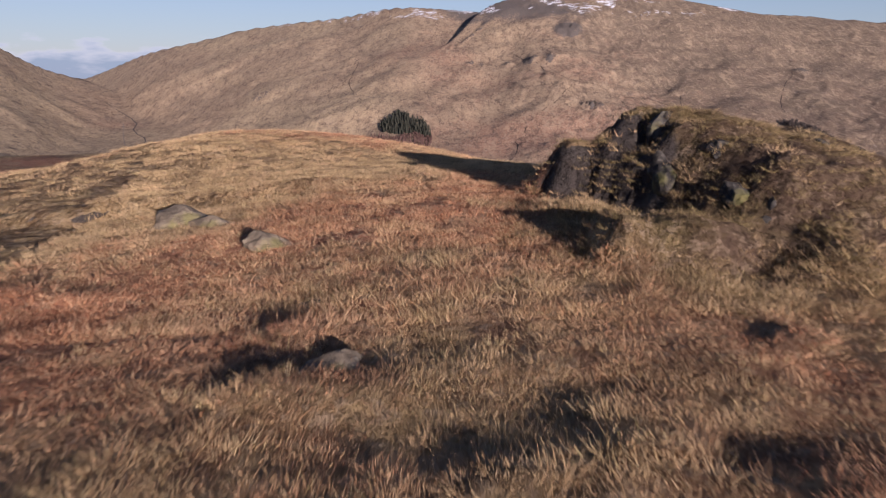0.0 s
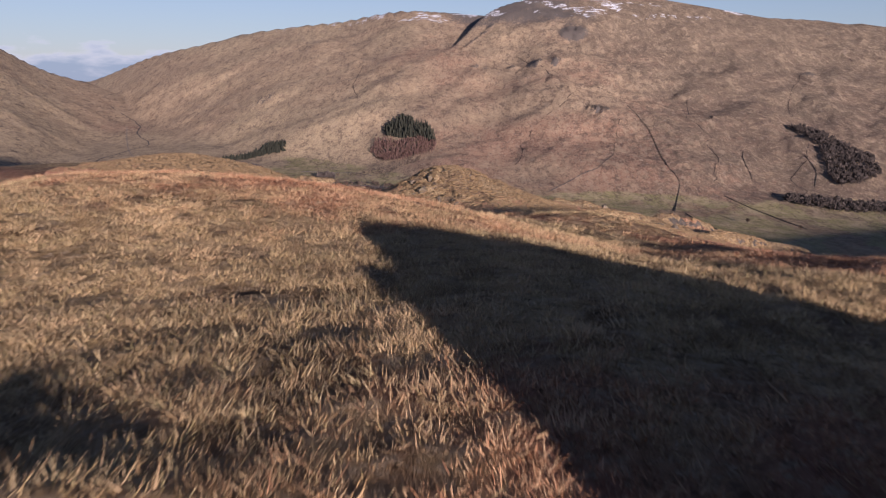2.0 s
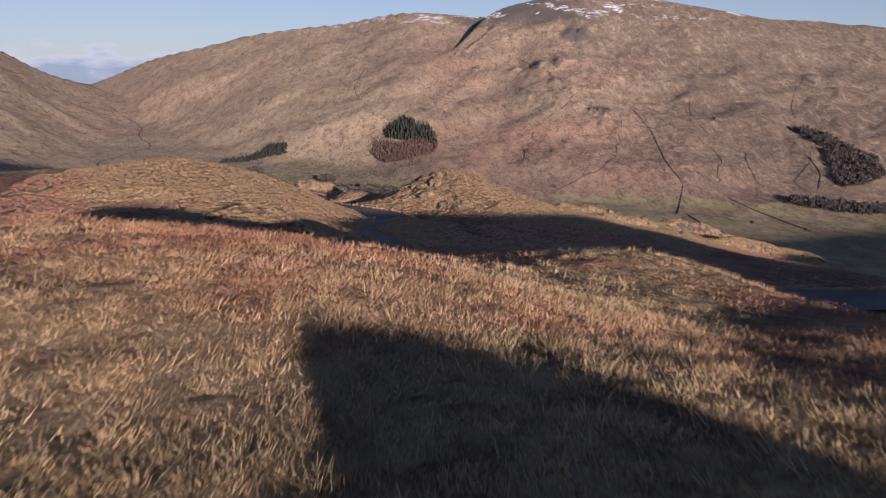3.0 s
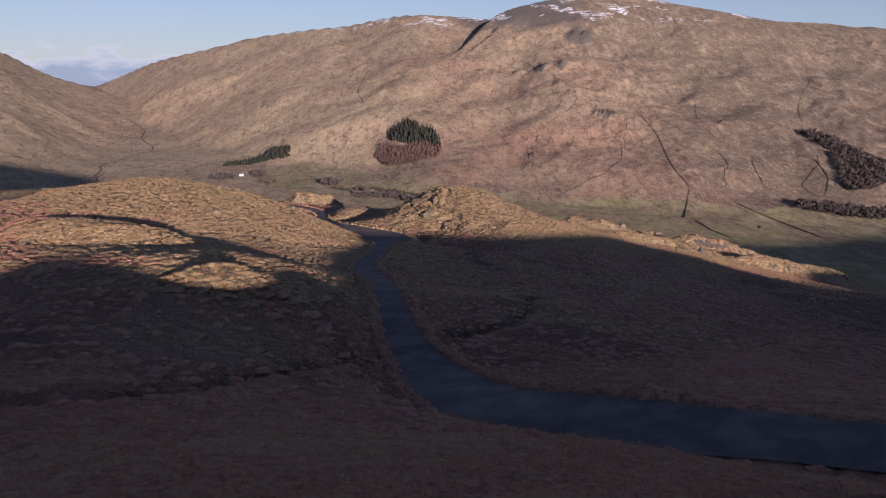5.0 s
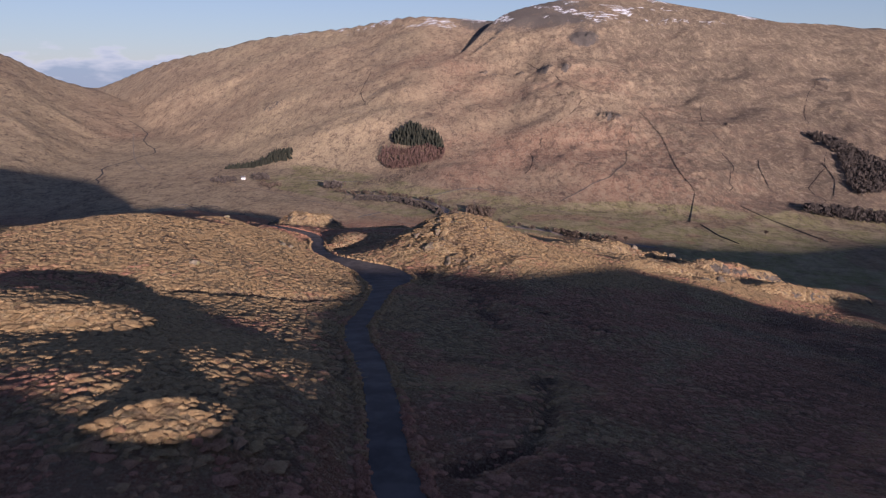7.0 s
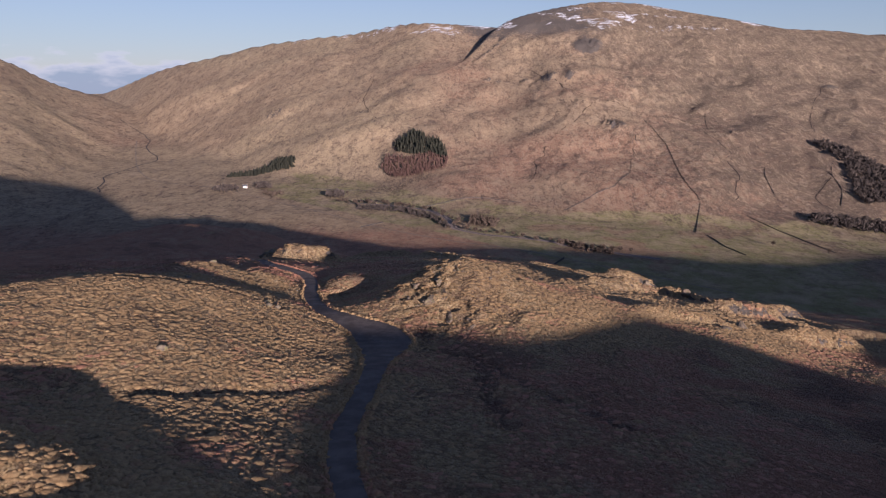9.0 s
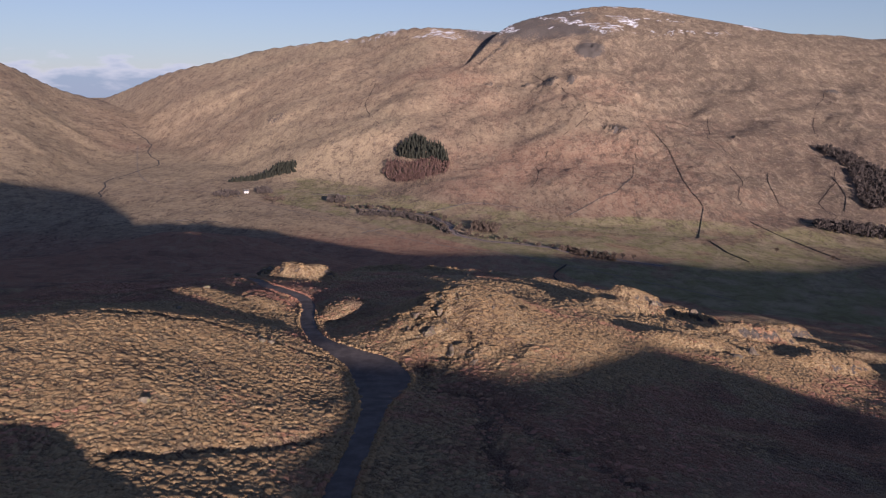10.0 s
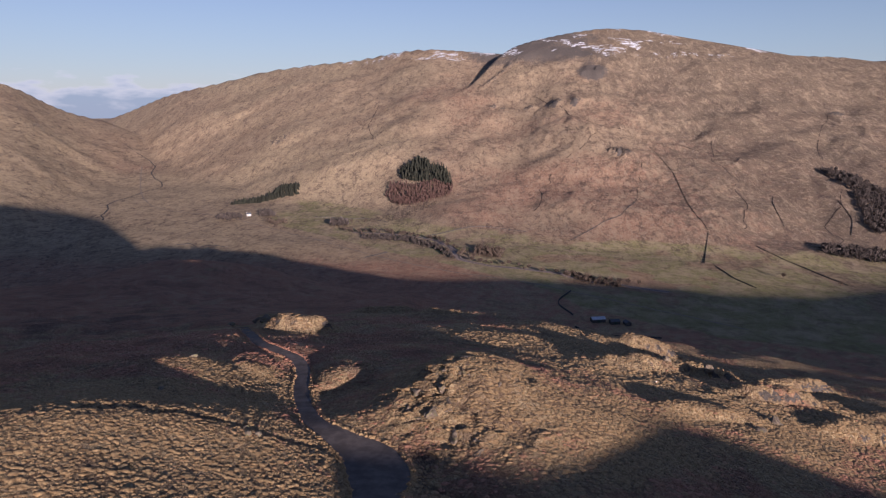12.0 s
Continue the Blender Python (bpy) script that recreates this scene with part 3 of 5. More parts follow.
# where pale grass takes over from bracken, the last only to lighten shadowed ground: x, y, radius
STRAW_BANKS = [(-28, 90, 13), (-36, 95, 11), (-18, 92, 7), (-9, 20, 11), (-42, 142, 36), (-30, 112, 14), (-16, 75, 5), (4, 182, 19), (22, 178, 18), (55, 205, 28), (-61, 283, 14), (-47, 258, 13), (-33, 343, 16), (-8, 329, 9), (70, 280, 45), (25, 250, 28), (45, 222, 30), (105, 240, 40), (-40, 192, 13), (6, 37, 5), (3, 31, 4), (1.5, 22, 4.5)]


def straw_share(x, y):
    straw = np.zeros(x.shape)
    for bx, by, r in STRAW_BANKS:
        straw = np.maximum(straw, np.exp(-((x - bx) ** 2 + (y - by) ** 2) / (r * r)))
    return straw


def cover(x, y, z, slope):
    """What grows where: shares of bracken, heath, field, rock, snow and moss; some also paint shade."""
    far = np.hypot(x - VIEW[0], y - VIEW[1])
    fellside = step(700, 1250, far)
    bracken = 0.74 + 0.3 * fbm(x, y, 7, 4, 41) + 0.2 * fbm(x, y, 45, 3, 42)
    bracken = bracken - 0.9 * straw_share(x, y)
    bracken = bracken - 0.3 * step(210, 330, y)
    high = 0.42 + 0.28 * fbm(x, y, 170, 5, 48) + 0.3 * step(-20, -130, z) - 0.3 * step(40, 160, z) - 0.35 * step(-100, -600, x)
    bracken = bracken + (high - bracken) * fellside
    # reddens the shaded left slope to tint its shade purple; valley floor paler
    bracken = bracken + 0.45 * step(300, 420, y) * step(1200, 950, y) * step(60, -60, x) - 0.7 * step(1000, 1150, y) * step(2300, 1800, y) * step(0, -180, x) * step(40, -90, z)
    # extra share darkens the gullies, the left ravine and the right-hand slope
    heath_dark = 0.1 - 0.2 * step(58, 44, y) + 0.3 * fbm(x, y, 10, 4, 43) + 0.1 * fellside + 0.15 * step(0, 120, z) * fellside + 1.2 * gully_share(x, y, 1.2)
    heath_dark = heath_dark + 0.55 * step(28, 60, x) * step(45, 70, y) * step(190, 150, y) + 0.8 * fellside * step(150, 720, x)
    heath_dark = heath_dark + 0.5 * np.exp(-((x - (-195)) / 60) ** 2 - ((y - 411) / 110) ** 2)
    flat = z - valley_floor(x, y)
    edge = np.interp(x, [-420, -360, 90, 140, 260, 500, 900], [1480, 1370, 955, 860, 760, 700, 640])
    field = step(14, 5, flat) * step(-6, 10, y - edge) * step(-430, -330, x) * (1.0 - 0.55 * step(0.1, 0.6, fbm(x, y, 75, 3, 44)))
    rock = 0.12 + 0.55 * step(0.75, 1.2, slope) + 0.1 * fbm(x, y, 55, 4, 45) * fellside
    rock = rock + np.clip(crag_share(x, y) * 0.045, 0, 0.4) + fellside * 0.13 * step(90, 230, z) * step(-0.1, 0.6, fbm(x, y, 70, 5, 46, 0.6))
    rock = rock - 0.42 * np.exp(-(((x - 5.5) / 5) ** 2 + ((y - 12) / 6) ** 2) ** 2) + 0.48 * fellside * step(100, 220, z) * step(560, 330, x) * step(-80, 60, x)
    # dark rock share put here to paint the shade on shoulder and wall
    rock = rock + 0.75 * np.exp(-(((x - 2.9) / 1.1) ** 2 + ((y - 12.3) / 1.5) ** 2) ** 2)
    streak = fbm(x * 0.55 + 0.4 * y, y * 0.8, 42, 5, 47, 0.62)
    snow = fellside * step(0.05, 0.8, streak + 0.35 * step(160, 260, z)) * step(125, 215, z)
    by_bank = np.exp(-(((x - 5) / 3.2) ** 2 + ((y - 10.8) / 3.8) ** 2) ** 2)
    bracken = bracken - 0.7 * by_bank
    # on the bank this paints in its deep shade; the set spots just darken
    heath_dark = heath_dark + 0.6 * by_bank + 0.45 * np.exp(-((x - 3.6) / 1.6) ** 2 - ((y - 4.2) / 2.4) ** 2) + 0.4 * np.exp(-((x + 4.5) / 1.6) ** 2 - ((y - 6.5) / 2.0) ** 2) + 0.5 * np.exp(-((x + 5.5) / 3.0) ** 2 - ((y - 24.5) / 3.0) ** 2) + 0.4 * step(3, 7, x) * step(20, 25, y) * step(40, 34, y)
    moss = 0.25 + 0.95 * by_bank + 0.4 * fbm(x, y, 3.5, 3, 49) + 0.35 * np.exp(-((x - 4.5) ** 2 + (y - 12) ** 2) / 9.0)
    return dict(bracken=bracken, heath_dark=heath_dark, field=field, rock=rock, snow=snow, moss=moss, high=fellside)


ground = new("ground", sheet("ground", GX, GY, GZ))
ground.data.materials.append(GROUND)
dzr = np.gradient(GZ, axis=0) / np.gradient(R, axis=0)
dzb = np.gradient(GZ, axis=1) / np.maximum(np.gradient(B, axis=1) * R, 1e-3)
for key, share in cover(GX.ravel(), GY.ravel(), GZ.ravel(), np.hypot(dzr, dzb).ravel()).items():
    ground.data.attributes.new(key, "FLOAT", "POINT").data.foreach_set("value", np.ascontiguousarray(share, dtype=np.float32))
tagged(ground, "rough fell ground of straw grass, rusty bracken and grey rock", "ground", kind="structure")


def lane_mesh():
    p, z = LANE_LINE, lane_z
    d = np.gradient(p[:, :2], axis=0)
    d /= np.linalg.norm(d, axis=1)[:, None]
    side = np.stack([d[:, 1], -d[:, 0]], 1)
    across = np.linspace(-1, 1, 7)
    ragged = 0.12 * np.array([[vnoise(np.array(i * 0.7), np.array(s * 9.0), 55) for s in (-1, 1)] for i in range(len(p))])
    X, Y, Z = [np.zeros((len(p), 7)) for _ in range(3)]
    for k, a in enumerate(across):
        w = a * (p[:, 2] + np.where(a < 0, ragged[:, 0], ragged[:, 1]) * abs(a))
        X[:, k], Y[:, k], Z[:, k] = p[:, 0] + side[:, 0] * w, p[:, 1] + side[:, 1] * w, z + 0.05 - 0.05 * a * a
    return sheet("lane", X, Y, Z, closed=False)


road = new("road", lane_mesh())
road.data.materials.append(ASPHALT)
tagged(road, "narrow grey asphalt lane winding down the fell", "road", kind="structure")



# ---------------------------------------------------------------- vegetation and rock materials
def tuft_material():
    m = Nodes("dry_tufts")
    rnd = m.nodes.new("ShaderNodeNewGeometry").outputs["Random Per Island"]
    straw = m.ramp(rnd, (0.0, (0.34, 0.23, 0.11)), (0.4, (0.58, 0.42, 0.21)), (0.8, (0.68, 0.53, 0.31)), (1.0, (0.42, 0.34, 0.14)))
    rust = m.ramp(rnd, (0.0, (0.24, 0.09, 0.05)), (0.35, (0.52, 0.225, 0.115)), (0.75, (0.70, 0.375, 0.20)), (1.0, (0.78, 0.56, 0.35)))
    olive = m.ramp(rnd, (0.0, (0.09, 0.075, 0.03)), (0.5, (0.20, 0.165, 0.06)), (1.0, (0.36, 0.28, 0.12)))
    col = m.mix(m.mix(straw, rust, m.attr("rust")), olive, m.attr("olive"))
    col = m.mix(col, (0.10, 0.055, 0.04), m.band(m.attr("tone"), 0.34, 0.08, 0, 0.6))
    col = m.mix(col, (0.68, 0.46, 0.275), m.band(m.attr("tone"), 0.52, 0.88, 0, 0.5))
    fibre = m.noise(28, 4, 0.65, (1.0, 1.0, 0.35))
    col = m.mix(col, (0.09, 0.05, 0.035), m.band(fibre, 0.42, 0.34, 0, 0.5))
    col = m.mix(col, (0.68, 0.48, 0.30), m.band(fibre, 0.56, 0.66, 0, 0.35))
    m.done(col, 0.85, m.bump(fibre, 0.03, 0.8), 0.1)
    through_leaf, both = m.nodes.new("ShaderNodeBsdfTranslucent"), m.nodes.new("ShaderNodeMixShader")
    m.put(through_leaf.inputs[0], col)
    both.inputs[0].default_value = 0.12
    m.links.new(m.bsdf.outputs[0], both.inputs[1])
    m.links.new(through_leaf.outputs[0], both.inputs[2])
    m.links.new(both.outputs[0], m.nodes["Material Output"].inputs[0])
    return m.mat


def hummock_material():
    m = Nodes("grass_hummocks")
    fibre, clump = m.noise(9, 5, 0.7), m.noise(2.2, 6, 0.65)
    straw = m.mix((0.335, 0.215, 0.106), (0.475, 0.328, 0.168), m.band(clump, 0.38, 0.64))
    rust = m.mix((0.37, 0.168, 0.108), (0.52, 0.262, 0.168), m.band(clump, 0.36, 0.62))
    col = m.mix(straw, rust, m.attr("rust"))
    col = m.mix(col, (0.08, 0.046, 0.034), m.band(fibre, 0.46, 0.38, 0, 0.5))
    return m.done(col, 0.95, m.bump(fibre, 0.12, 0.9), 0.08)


def rock_material(name, dark, pale, moss):
    m = Nodes(name)
    col = m.mix(dark, pale, m.band(m.noise(3.0, 8, 0.68), 0.36, 0.66))
    col = m.mix(col, (0.30, 0.28, 0.23), m.band(m.noise(11, 4), 0.62, 0.7, 0, 0.5))
    col = m.mix(col, (0.16, 0.15, 0.045), m.band(m.noise(1.4, 6, 0.6), 0.5, 0.64, 0, moss))
    return m.done(col, 0.9, m.bump(m.noise(5, 8, 0.7), 0.08, 0.9, m.bump(m.cells(1.6), 0.12, 0.6)), 0.2)


def plain(name, dark, pale, scale, rough=0.85, bump=0.02):
    m = Nodes(name)
    n = m.noise(scale, 6, 0.6)
    return m.done(m.mix(dark, pale, m.band(n, 0.35, 0.65)), rough, m.bump(n, bump, 0.6), 0.2)


def leafy(name, *stops):
    m = Nodes(name)
    return m.done(m.ramp(m.nodes.new("ShaderNodeNewGeometry").outputs["Random Per Island"], *stops), 0.8, None, 0.1)


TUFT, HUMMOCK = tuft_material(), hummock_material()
CRAG_ROCK = rock_material("mossy_crag", (0.035, 0.032, 0.03), (0.13, 0.118, 0.10), 0.75)
PALE_ROCK = rock_material("pale_boulder", (0.13, 0.105, 0.075), (0.28, 0.23, 0.165), 0.7)
KNOLL_ROCK = rock_material("lichened_ledge", (0.11, 0.085, 0.065), (0.27, 0.21, 0.15), 0.6)
WALL_STONE = plain("dark_drystone", (0.04, 0.036, 0.034), (0.12, 0.11, 0.10), 1.2, 0.95, 0.1)
GREEN_FIR = leafy("fir_needles", (0, (0.034, 0.036, 0.028)), (0.6, (0.045, 0.047, 0.034)), (1, (0.06, 0.058, 0.042)))
LARCH = leafy("bare_larch", (0, (0.075, 0.045, 0.04)), (0.6, (0.125, 0.074, 0.062)), (1, (0.18, 0.112, 0.092)))
TWIGS = leafy("bare_twigs", (0, (0.06, 0.046, 0.038)), (0.6, (0.11, 0.082, 0.065)), (1, (0.18, 0.135, 0.10)))
DARK_TWIGS = leafy("dark_twigs", (0, (0.05, 0.043, 0.04)), (0.6, (0.08, 0.066, 0.06)), (1, (0.13, 0.105, 0.09)))
BARK = plain("grey_bark", (0.06, 0.05, 0.045), (0.14, 0.12, 0.10), 2.0)
LIMEWASH = plain("limewash", (0.52, 0.50, 0.46), (0.72, 0.70, 0.66), 0.8)
SLATE = plain("slate_roof", (0.07, 0.075, 0.085), (0.14, 0.145, 0.155), 1.5)
TIN = plain("pale_sheet_roof", (0.45, 0.47, 0.50), (0.62, 0.64, 0.67), 0.5, 0.5)
PANE = plain("dark_window", (0.015, 0.018, 0.02), (0.03, 0.033, 0.036), 2.0, 0.1)
DOOR_PAINT = plain("dark_door_paint", (0.03, 0.05, 0.04), (0.05, 0.07, 0.05), 2.0, 0.6)
GRIT = plain("pale_gritty_track", (0.22, 0.18, 0.14), (0.36, 0.29, 0.22), 0.4)
SHINGLE = plain("pinkish_river_shingle", (0.27, 0.21, 0.17), (0.42, 0.33, 0.27), 0.3)
PEAT = plain("dark_peat", (0.045, 0.033, 0.027), (0.10, 0.072, 0.055), 0.25, 0.9, 0.2)
RIVER = plain("river_water", (0.07, 0.06, 0.05), (0.13, 0.11, 0.09), 0.8, 0.6)


def soup(name, verts, faces, material, **attrs):
    me = bpy.data.meshes.new(name)
    verts, faces = np.asarray(verts, np.float32), np.asarray(faces, np.int32)
    me.vertices.add(len(verts))
    me.vertices.foreach_set("co", verts.ravel())
    k = faces.shape[1]
    me.loops.add(faces.size)
    me.loops.foreach_set("vertex_index", faces.ravel())
    me.polygons.add(len(faces))
    me.polygons.foreach_set("loop_start", np.arange(0, faces.size, k, dtype=np.int32))
    me.update(calc_edges=True)
    me.materials.append(material)
    for key, val in attrs.items():
        me.attributes.new(key, "FLOAT", "POINT").data.foreach_set("value", np.ascontiguousarray(val, dtype=np.float32))
    return me


def part(name, bm, material, parent, label=""):
    me = bpy.data.meshes.new(name)
    bm.to_mesh(me)
    bm.free()
    me.materials.append(material)
    ob = new(name, me)
    ob.parent = parent
    if label:
        tagged(ob, label)
    return ob


def settle(ob, m):
    """Place a part by its pose in the world, under a parent that is only moved."""
    ob.matrix_basis = Matrix.Translation(-ob.parent.location) @ m


def box(bm, lo, hi, bevel=0.0):
    r = bmesh.ops.create_cube(bm, size=1.0)
    c, s = (Vector(lo) + Vector(hi)) / 2, Vector(hi) - Vector(lo)
    for v in r["verts"]:
        v.co = Vector((v.co.x * s.x, v.co.y * s.y, v.co.z * s.z)) + c
    if bevel:
        bmesh.ops.bevel(bm, geom=[e for e in bm.edges if all(v in r["verts"] for v in e.verts)], offset=bevel, segments=1, affect="EDGES")
    return bm


def height_at(x, y):
    return float(ground_height(np.array([float(x)]), np.array([float(y)]))[0])


rng = np.random.default_rng(7)


# ---------------------------------------------------------------- grass and bracken tufts
def tufts(name, x, y, blades, tall, wide, spread_r, label, shift=0.0, olive=0.0, contrast=0.55, flat=1.0):
    """Tufts of thin leaning blades rooted on the ground, as one mesh."""
    z = ground_height(x, y)
    grown = cover(x, y, z, np.zeros(x.shape))
    rust = np.clip((grown["bracken"] - 0.28) / 0.45 + shift + 0.5 * vnoise(x / 0.8, y / 0.8, 84) + rng.normal(0, 0.22, len(x)), 0, 1)
    size = rng.uniform(0.55, 1.25, len(x)) * (1 - 0.1 * rust)
    lean = rng.uniform(0, 2 * np.pi, len(x))
    tone = np.clip(0.45 - 0.4 * np.clip(grown["heath_dark"] - 0.15, 0, 0.8) - 0.3 * vnoise(x / 1.2, y / 0.9, 88) + contrast * vnoise(x / (2.2 * spread_r), y / (1.5 * spread_r), 87) + rng.normal(0, 0.3 * contrast, len(x)), 0, 1)
    n = len(x) * blades
    rep = np.repeat(np.arange(len(x)), blades)
    ang = rng.uniform(0, 2 * np.pi, n)
    rad = np.sqrt(rng.uniform(0, 1, n)) * spread_r * size[rep]
    bx, by = x[rep] + rad * np.cos(ang), y[rep] + rad * np.sin(ang)
    bz = z[rep] - 0.03
    h = tall * size[rep] * rng.uniform(0.5, 1.15, n)
    out = rng.uniform(0.3, 1.6, n) * h * flat
    ta = ang + rng.normal(0, 0.7, n)
    tx = bx + out * np.cos(ta) + 0.35 * h * np.cos(lean[rep])
    ty = by + out * np.sin(ta) + 0.35 * h * np.sin(lean[rep])
    tz = bz + h
    wa = rng.uniform(0, 2 * np.pi, n)
    w = wide * rng.uniform(0.6, 1.4, n)
    a = np.stack([bx - w * np.cos(wa), by - w * np.sin(wa), bz], -1)
    b = np.stack([bx + w * np.cos(wa), by + w * np.sin(wa), bz], -1)
    c = np.stack([tx, ty, tz], -1)
    verts = np.stack([a, b, c], 1).reshape(-1, 3)
    ob = new(name, soup(name, verts, np.arange(3 * n).reshape(-1, 3), TUFT, rust=np.repeat(rust[rep], 3), olive=np.full(3 * n, olive), tone=np.repeat(tone[rep], 3)))
    return tagged(ob, label, "grass", kind="stuff")


def scatter(count, y0, y1, half0, half1):
    """Random spots in a wedge that widens with distance, clear of the lane."""
    v = rng.uniform(0, 1, count)
    y = np.where(True, y0 + (y1 - y0) * v, 0)
    x = rng.uniform(-1, 1, count) * (half0 + (half1 - half0) * v)
    d, _, half = lane_near(x, y)
    keep = d > half + 0.15
    return x[keep], y[keep]


def patchy(x, y, size, seed, keep):
    """Keep spots where the cover is thick."""
    ok = vnoise(x / size, y / size, seed) + rng.uniform(-0.6, 0.6, len(x)) > keep
    return x[ok], y[ok]


def tussocks(name, x, y, radius, tall, sides, label, shift=0.0):
    """Rounded hummocks of matted grass, as one mesh."""
    z = ground_height(x, y)
    n = len(x)
    rust = np.clip((cover(x, y, z, np.zeros(n))["bracken"] - 0.28) / 0.45 + shift + 0.5 * vnoise(x / 0.8, y / 0.8, 84) + rng.normal(0, 0.22, n), 0, 1)
    size = np.clip(rng.lognormal(-0.06, 0.36, n), 0.4, 2.2)
    ax, ay = rng.uniform(0.7, 1.5, n), rng.uniform(0.6, 1.2, n)
    turn = rng.uniform(0, 2 * np.pi, n)
    rings = []
    for share, up in ((1.0, -0.3), (0.55, 0.62)):
        for k in range(sides):
            a = turn + 2 * np.pi * k / sides
            r = radius * size * share * rng.uniform(0.72, 1.25, n)
            rings.append(np.stack([x + ax * r * np.cos(a), y + ay * r * np.sin(a), z + tall * size * up * rng.uniform(0.8, 1.15, n)], -1))
    rings.append(np.stack([x + rng.normal(0, 0.2 * radius, n), y + rng.normal(0, 0.2 * radius, n), z + tall * size], -1))
    verts = np.stack(rings, 1).reshape(-1, 3)
    one = []
    for k in range(sides):
        q = (k + 1) % sides
        one += [(k, q, sides + q), (k, sides + q, sides + k), (sides + k, sides + q, 2 * sides)]
    per = 2 * sides + 1
    faces = (np.array(one)[None] + per * np.arange(n)[:, None, None]).reshape(-1, 3)
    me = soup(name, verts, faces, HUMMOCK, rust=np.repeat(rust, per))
    me.polygons.foreach_set("use_smooth", np.ones(len(faces), bool))
    return tagged(new(name, me), label, "grass", kind="stuff")


def off_crag(x, y, share):
    """Thin the grass on the crag itself."""
    ok = (turf_bank(x, y) < 0.3) | (rng.uniform(0, 1, len(x)) < share)
    return x[ok], y[ok]


nx, ny = off_crag(*patchy(*scatter(17500, 1.2, 9, 4.0, 7), 0.42, 81, -0.45), 0.1)
tufts("near_grass", nx, ny, 22, 0.085, 0.0036, 0.11, "matted rusty bracken and fine straw blades on the spur", 0.2, flat=1.1, contrast=0.7)
nx, ny = off_crag(*patchy(*scatter(52000, 7, 30, 6.0, 11), 0.42, 81, -0.4), 0.1)
tufts("rough_grass", nx, ny, 13, 0.115, 0.0055, 0.12, "rusty bracken litter and straw tufts along the spur", -0.1, flat=0.9, contrast=0.7)
px, py = off_crag(*patchy(*scatter(3200, 1.5, 30, 5.5, 18), 1.4, 85, 0.0), 0.1)
tufts("tall_tussocks", px, py, 46, 0.12, 0.0028, 0.10, "pale straw tussocks standing among bracken", -0.6, flat=0.6)
mx, my = patchy(*scatter(35000, 12, 52, 14, 30), 0.6, 82, -0.15)
far_enough = (my > 28) | (np.abs(mx) > 9.5)
mx, my = mx[far_enough], my[far_enough]
tufts("spur_grass", mx, my, 15, 0.12, 0.0075, 0.17, "dry straw and rusty bracken tufts on the slope", -0.1, contrast=0.5, flat=0.9)
qa, qr = rng.uniform(0, 2 * np.pi, 5600), np.sqrt(rng.uniform(0, 1, 5600)) * 3.8
qx, qy = 5.0 + 1.1 * qr * np.cos(qa), 11.2 + 1.1 * qr * np.sin(qa)
clumped = vnoise(qx / 0.55, qy / 0.55, 89) > -0.1
tufts("bank_grass", qx[clumped], qy[clumped], 34, 0.085, 0.0032, 0.13, "mossy straw grass hanging over the rocky bank", -0.7, 0.72)


def thick(x, y, base):
    """Keep most spots on the straw banks and fewer between them."""
    base = base * (1 - 0.85 * step(26, 48, x) * step(190, 160, y))
    ok = rng.uniform(0, 1, len(x)) < base + (1 - base) * step(0.15, 0.5, straw_share(x, y))
    return x[ok], y[ok]


fx, fy = thick(*scatter(92000, 50, 215, 34, 95), 0.2)
tussocks("fell_grass", fx, fy, 0.33, 0.085, 4, "tussocks of dry moor grass on the fell", 0.02)
gx, gy = thick(*scatter(28000, 205, 345, 90, 150), 0.25)
tussocks("ridge_grass", gx, gy, 0.46, 0.13, 4, "coarse dry tussocks on the lower ridge")
# a fringe of longer grass along both edges of the lane
vk = rng.integers(30, len(LANE_LINE) - 20, 5200)
vs = rng.choice((-1, 1), 5200) * (LANE_LINE[vk, 2] + rng.uniform(0.05, 0.7, 5200))
vd = np.gradient(LANE_LINE[:, :2], axis=0)[vk]
vd = vd / np.linalg.norm(vd, axis=1)[:, None]
along_lane = rng.uniform(-0.6, 0.6, 5200)
tussocks("verge_grass", LANE_LINE[vk, 0] + vd[:, 1] * vs + vd[:, 0] * along_lane, LANE_LINE[vk, 1] - vd[:, 0] * vs + vd[:, 1] * along_lane, 0.24, 0.2, 4, "long tussocky grass along the edge of the lane")


# ---------------------------------------------------------------- rocks
def boulder_bm(size, seed, flat=0.6, detail=3, rugged=0.28):
    bm = bmesh.new()
    bmesh.ops.create_icosphere(bm, subdivisions=detail, radius=1.0)
    r = random.Random(seed)
    cuts = [(Vector((r.uniform(-1, 1), r.uniform(-1, 1), r.uniform(-0.4, 1))).normalized(), r.uniform(0.42, 0.75)) for _ in range(9)]
    for v in bm.verts:
        p = v.co.normalized()
        for n, d in cuts:
            over = p.dot(n) - d
            if over > 0:
                p -= n * over * 0.9
        p *= 1 + rugged * noise.noise(p * 1.7 + Vector((seed, 0, 0))) + 0.1 * noise.noise(p * 5 + Vector((0, seed, 0)))
        v.co = Vector((p.x * size[0], p.y * size[1], p.z * size[2] * flat))
    return bm


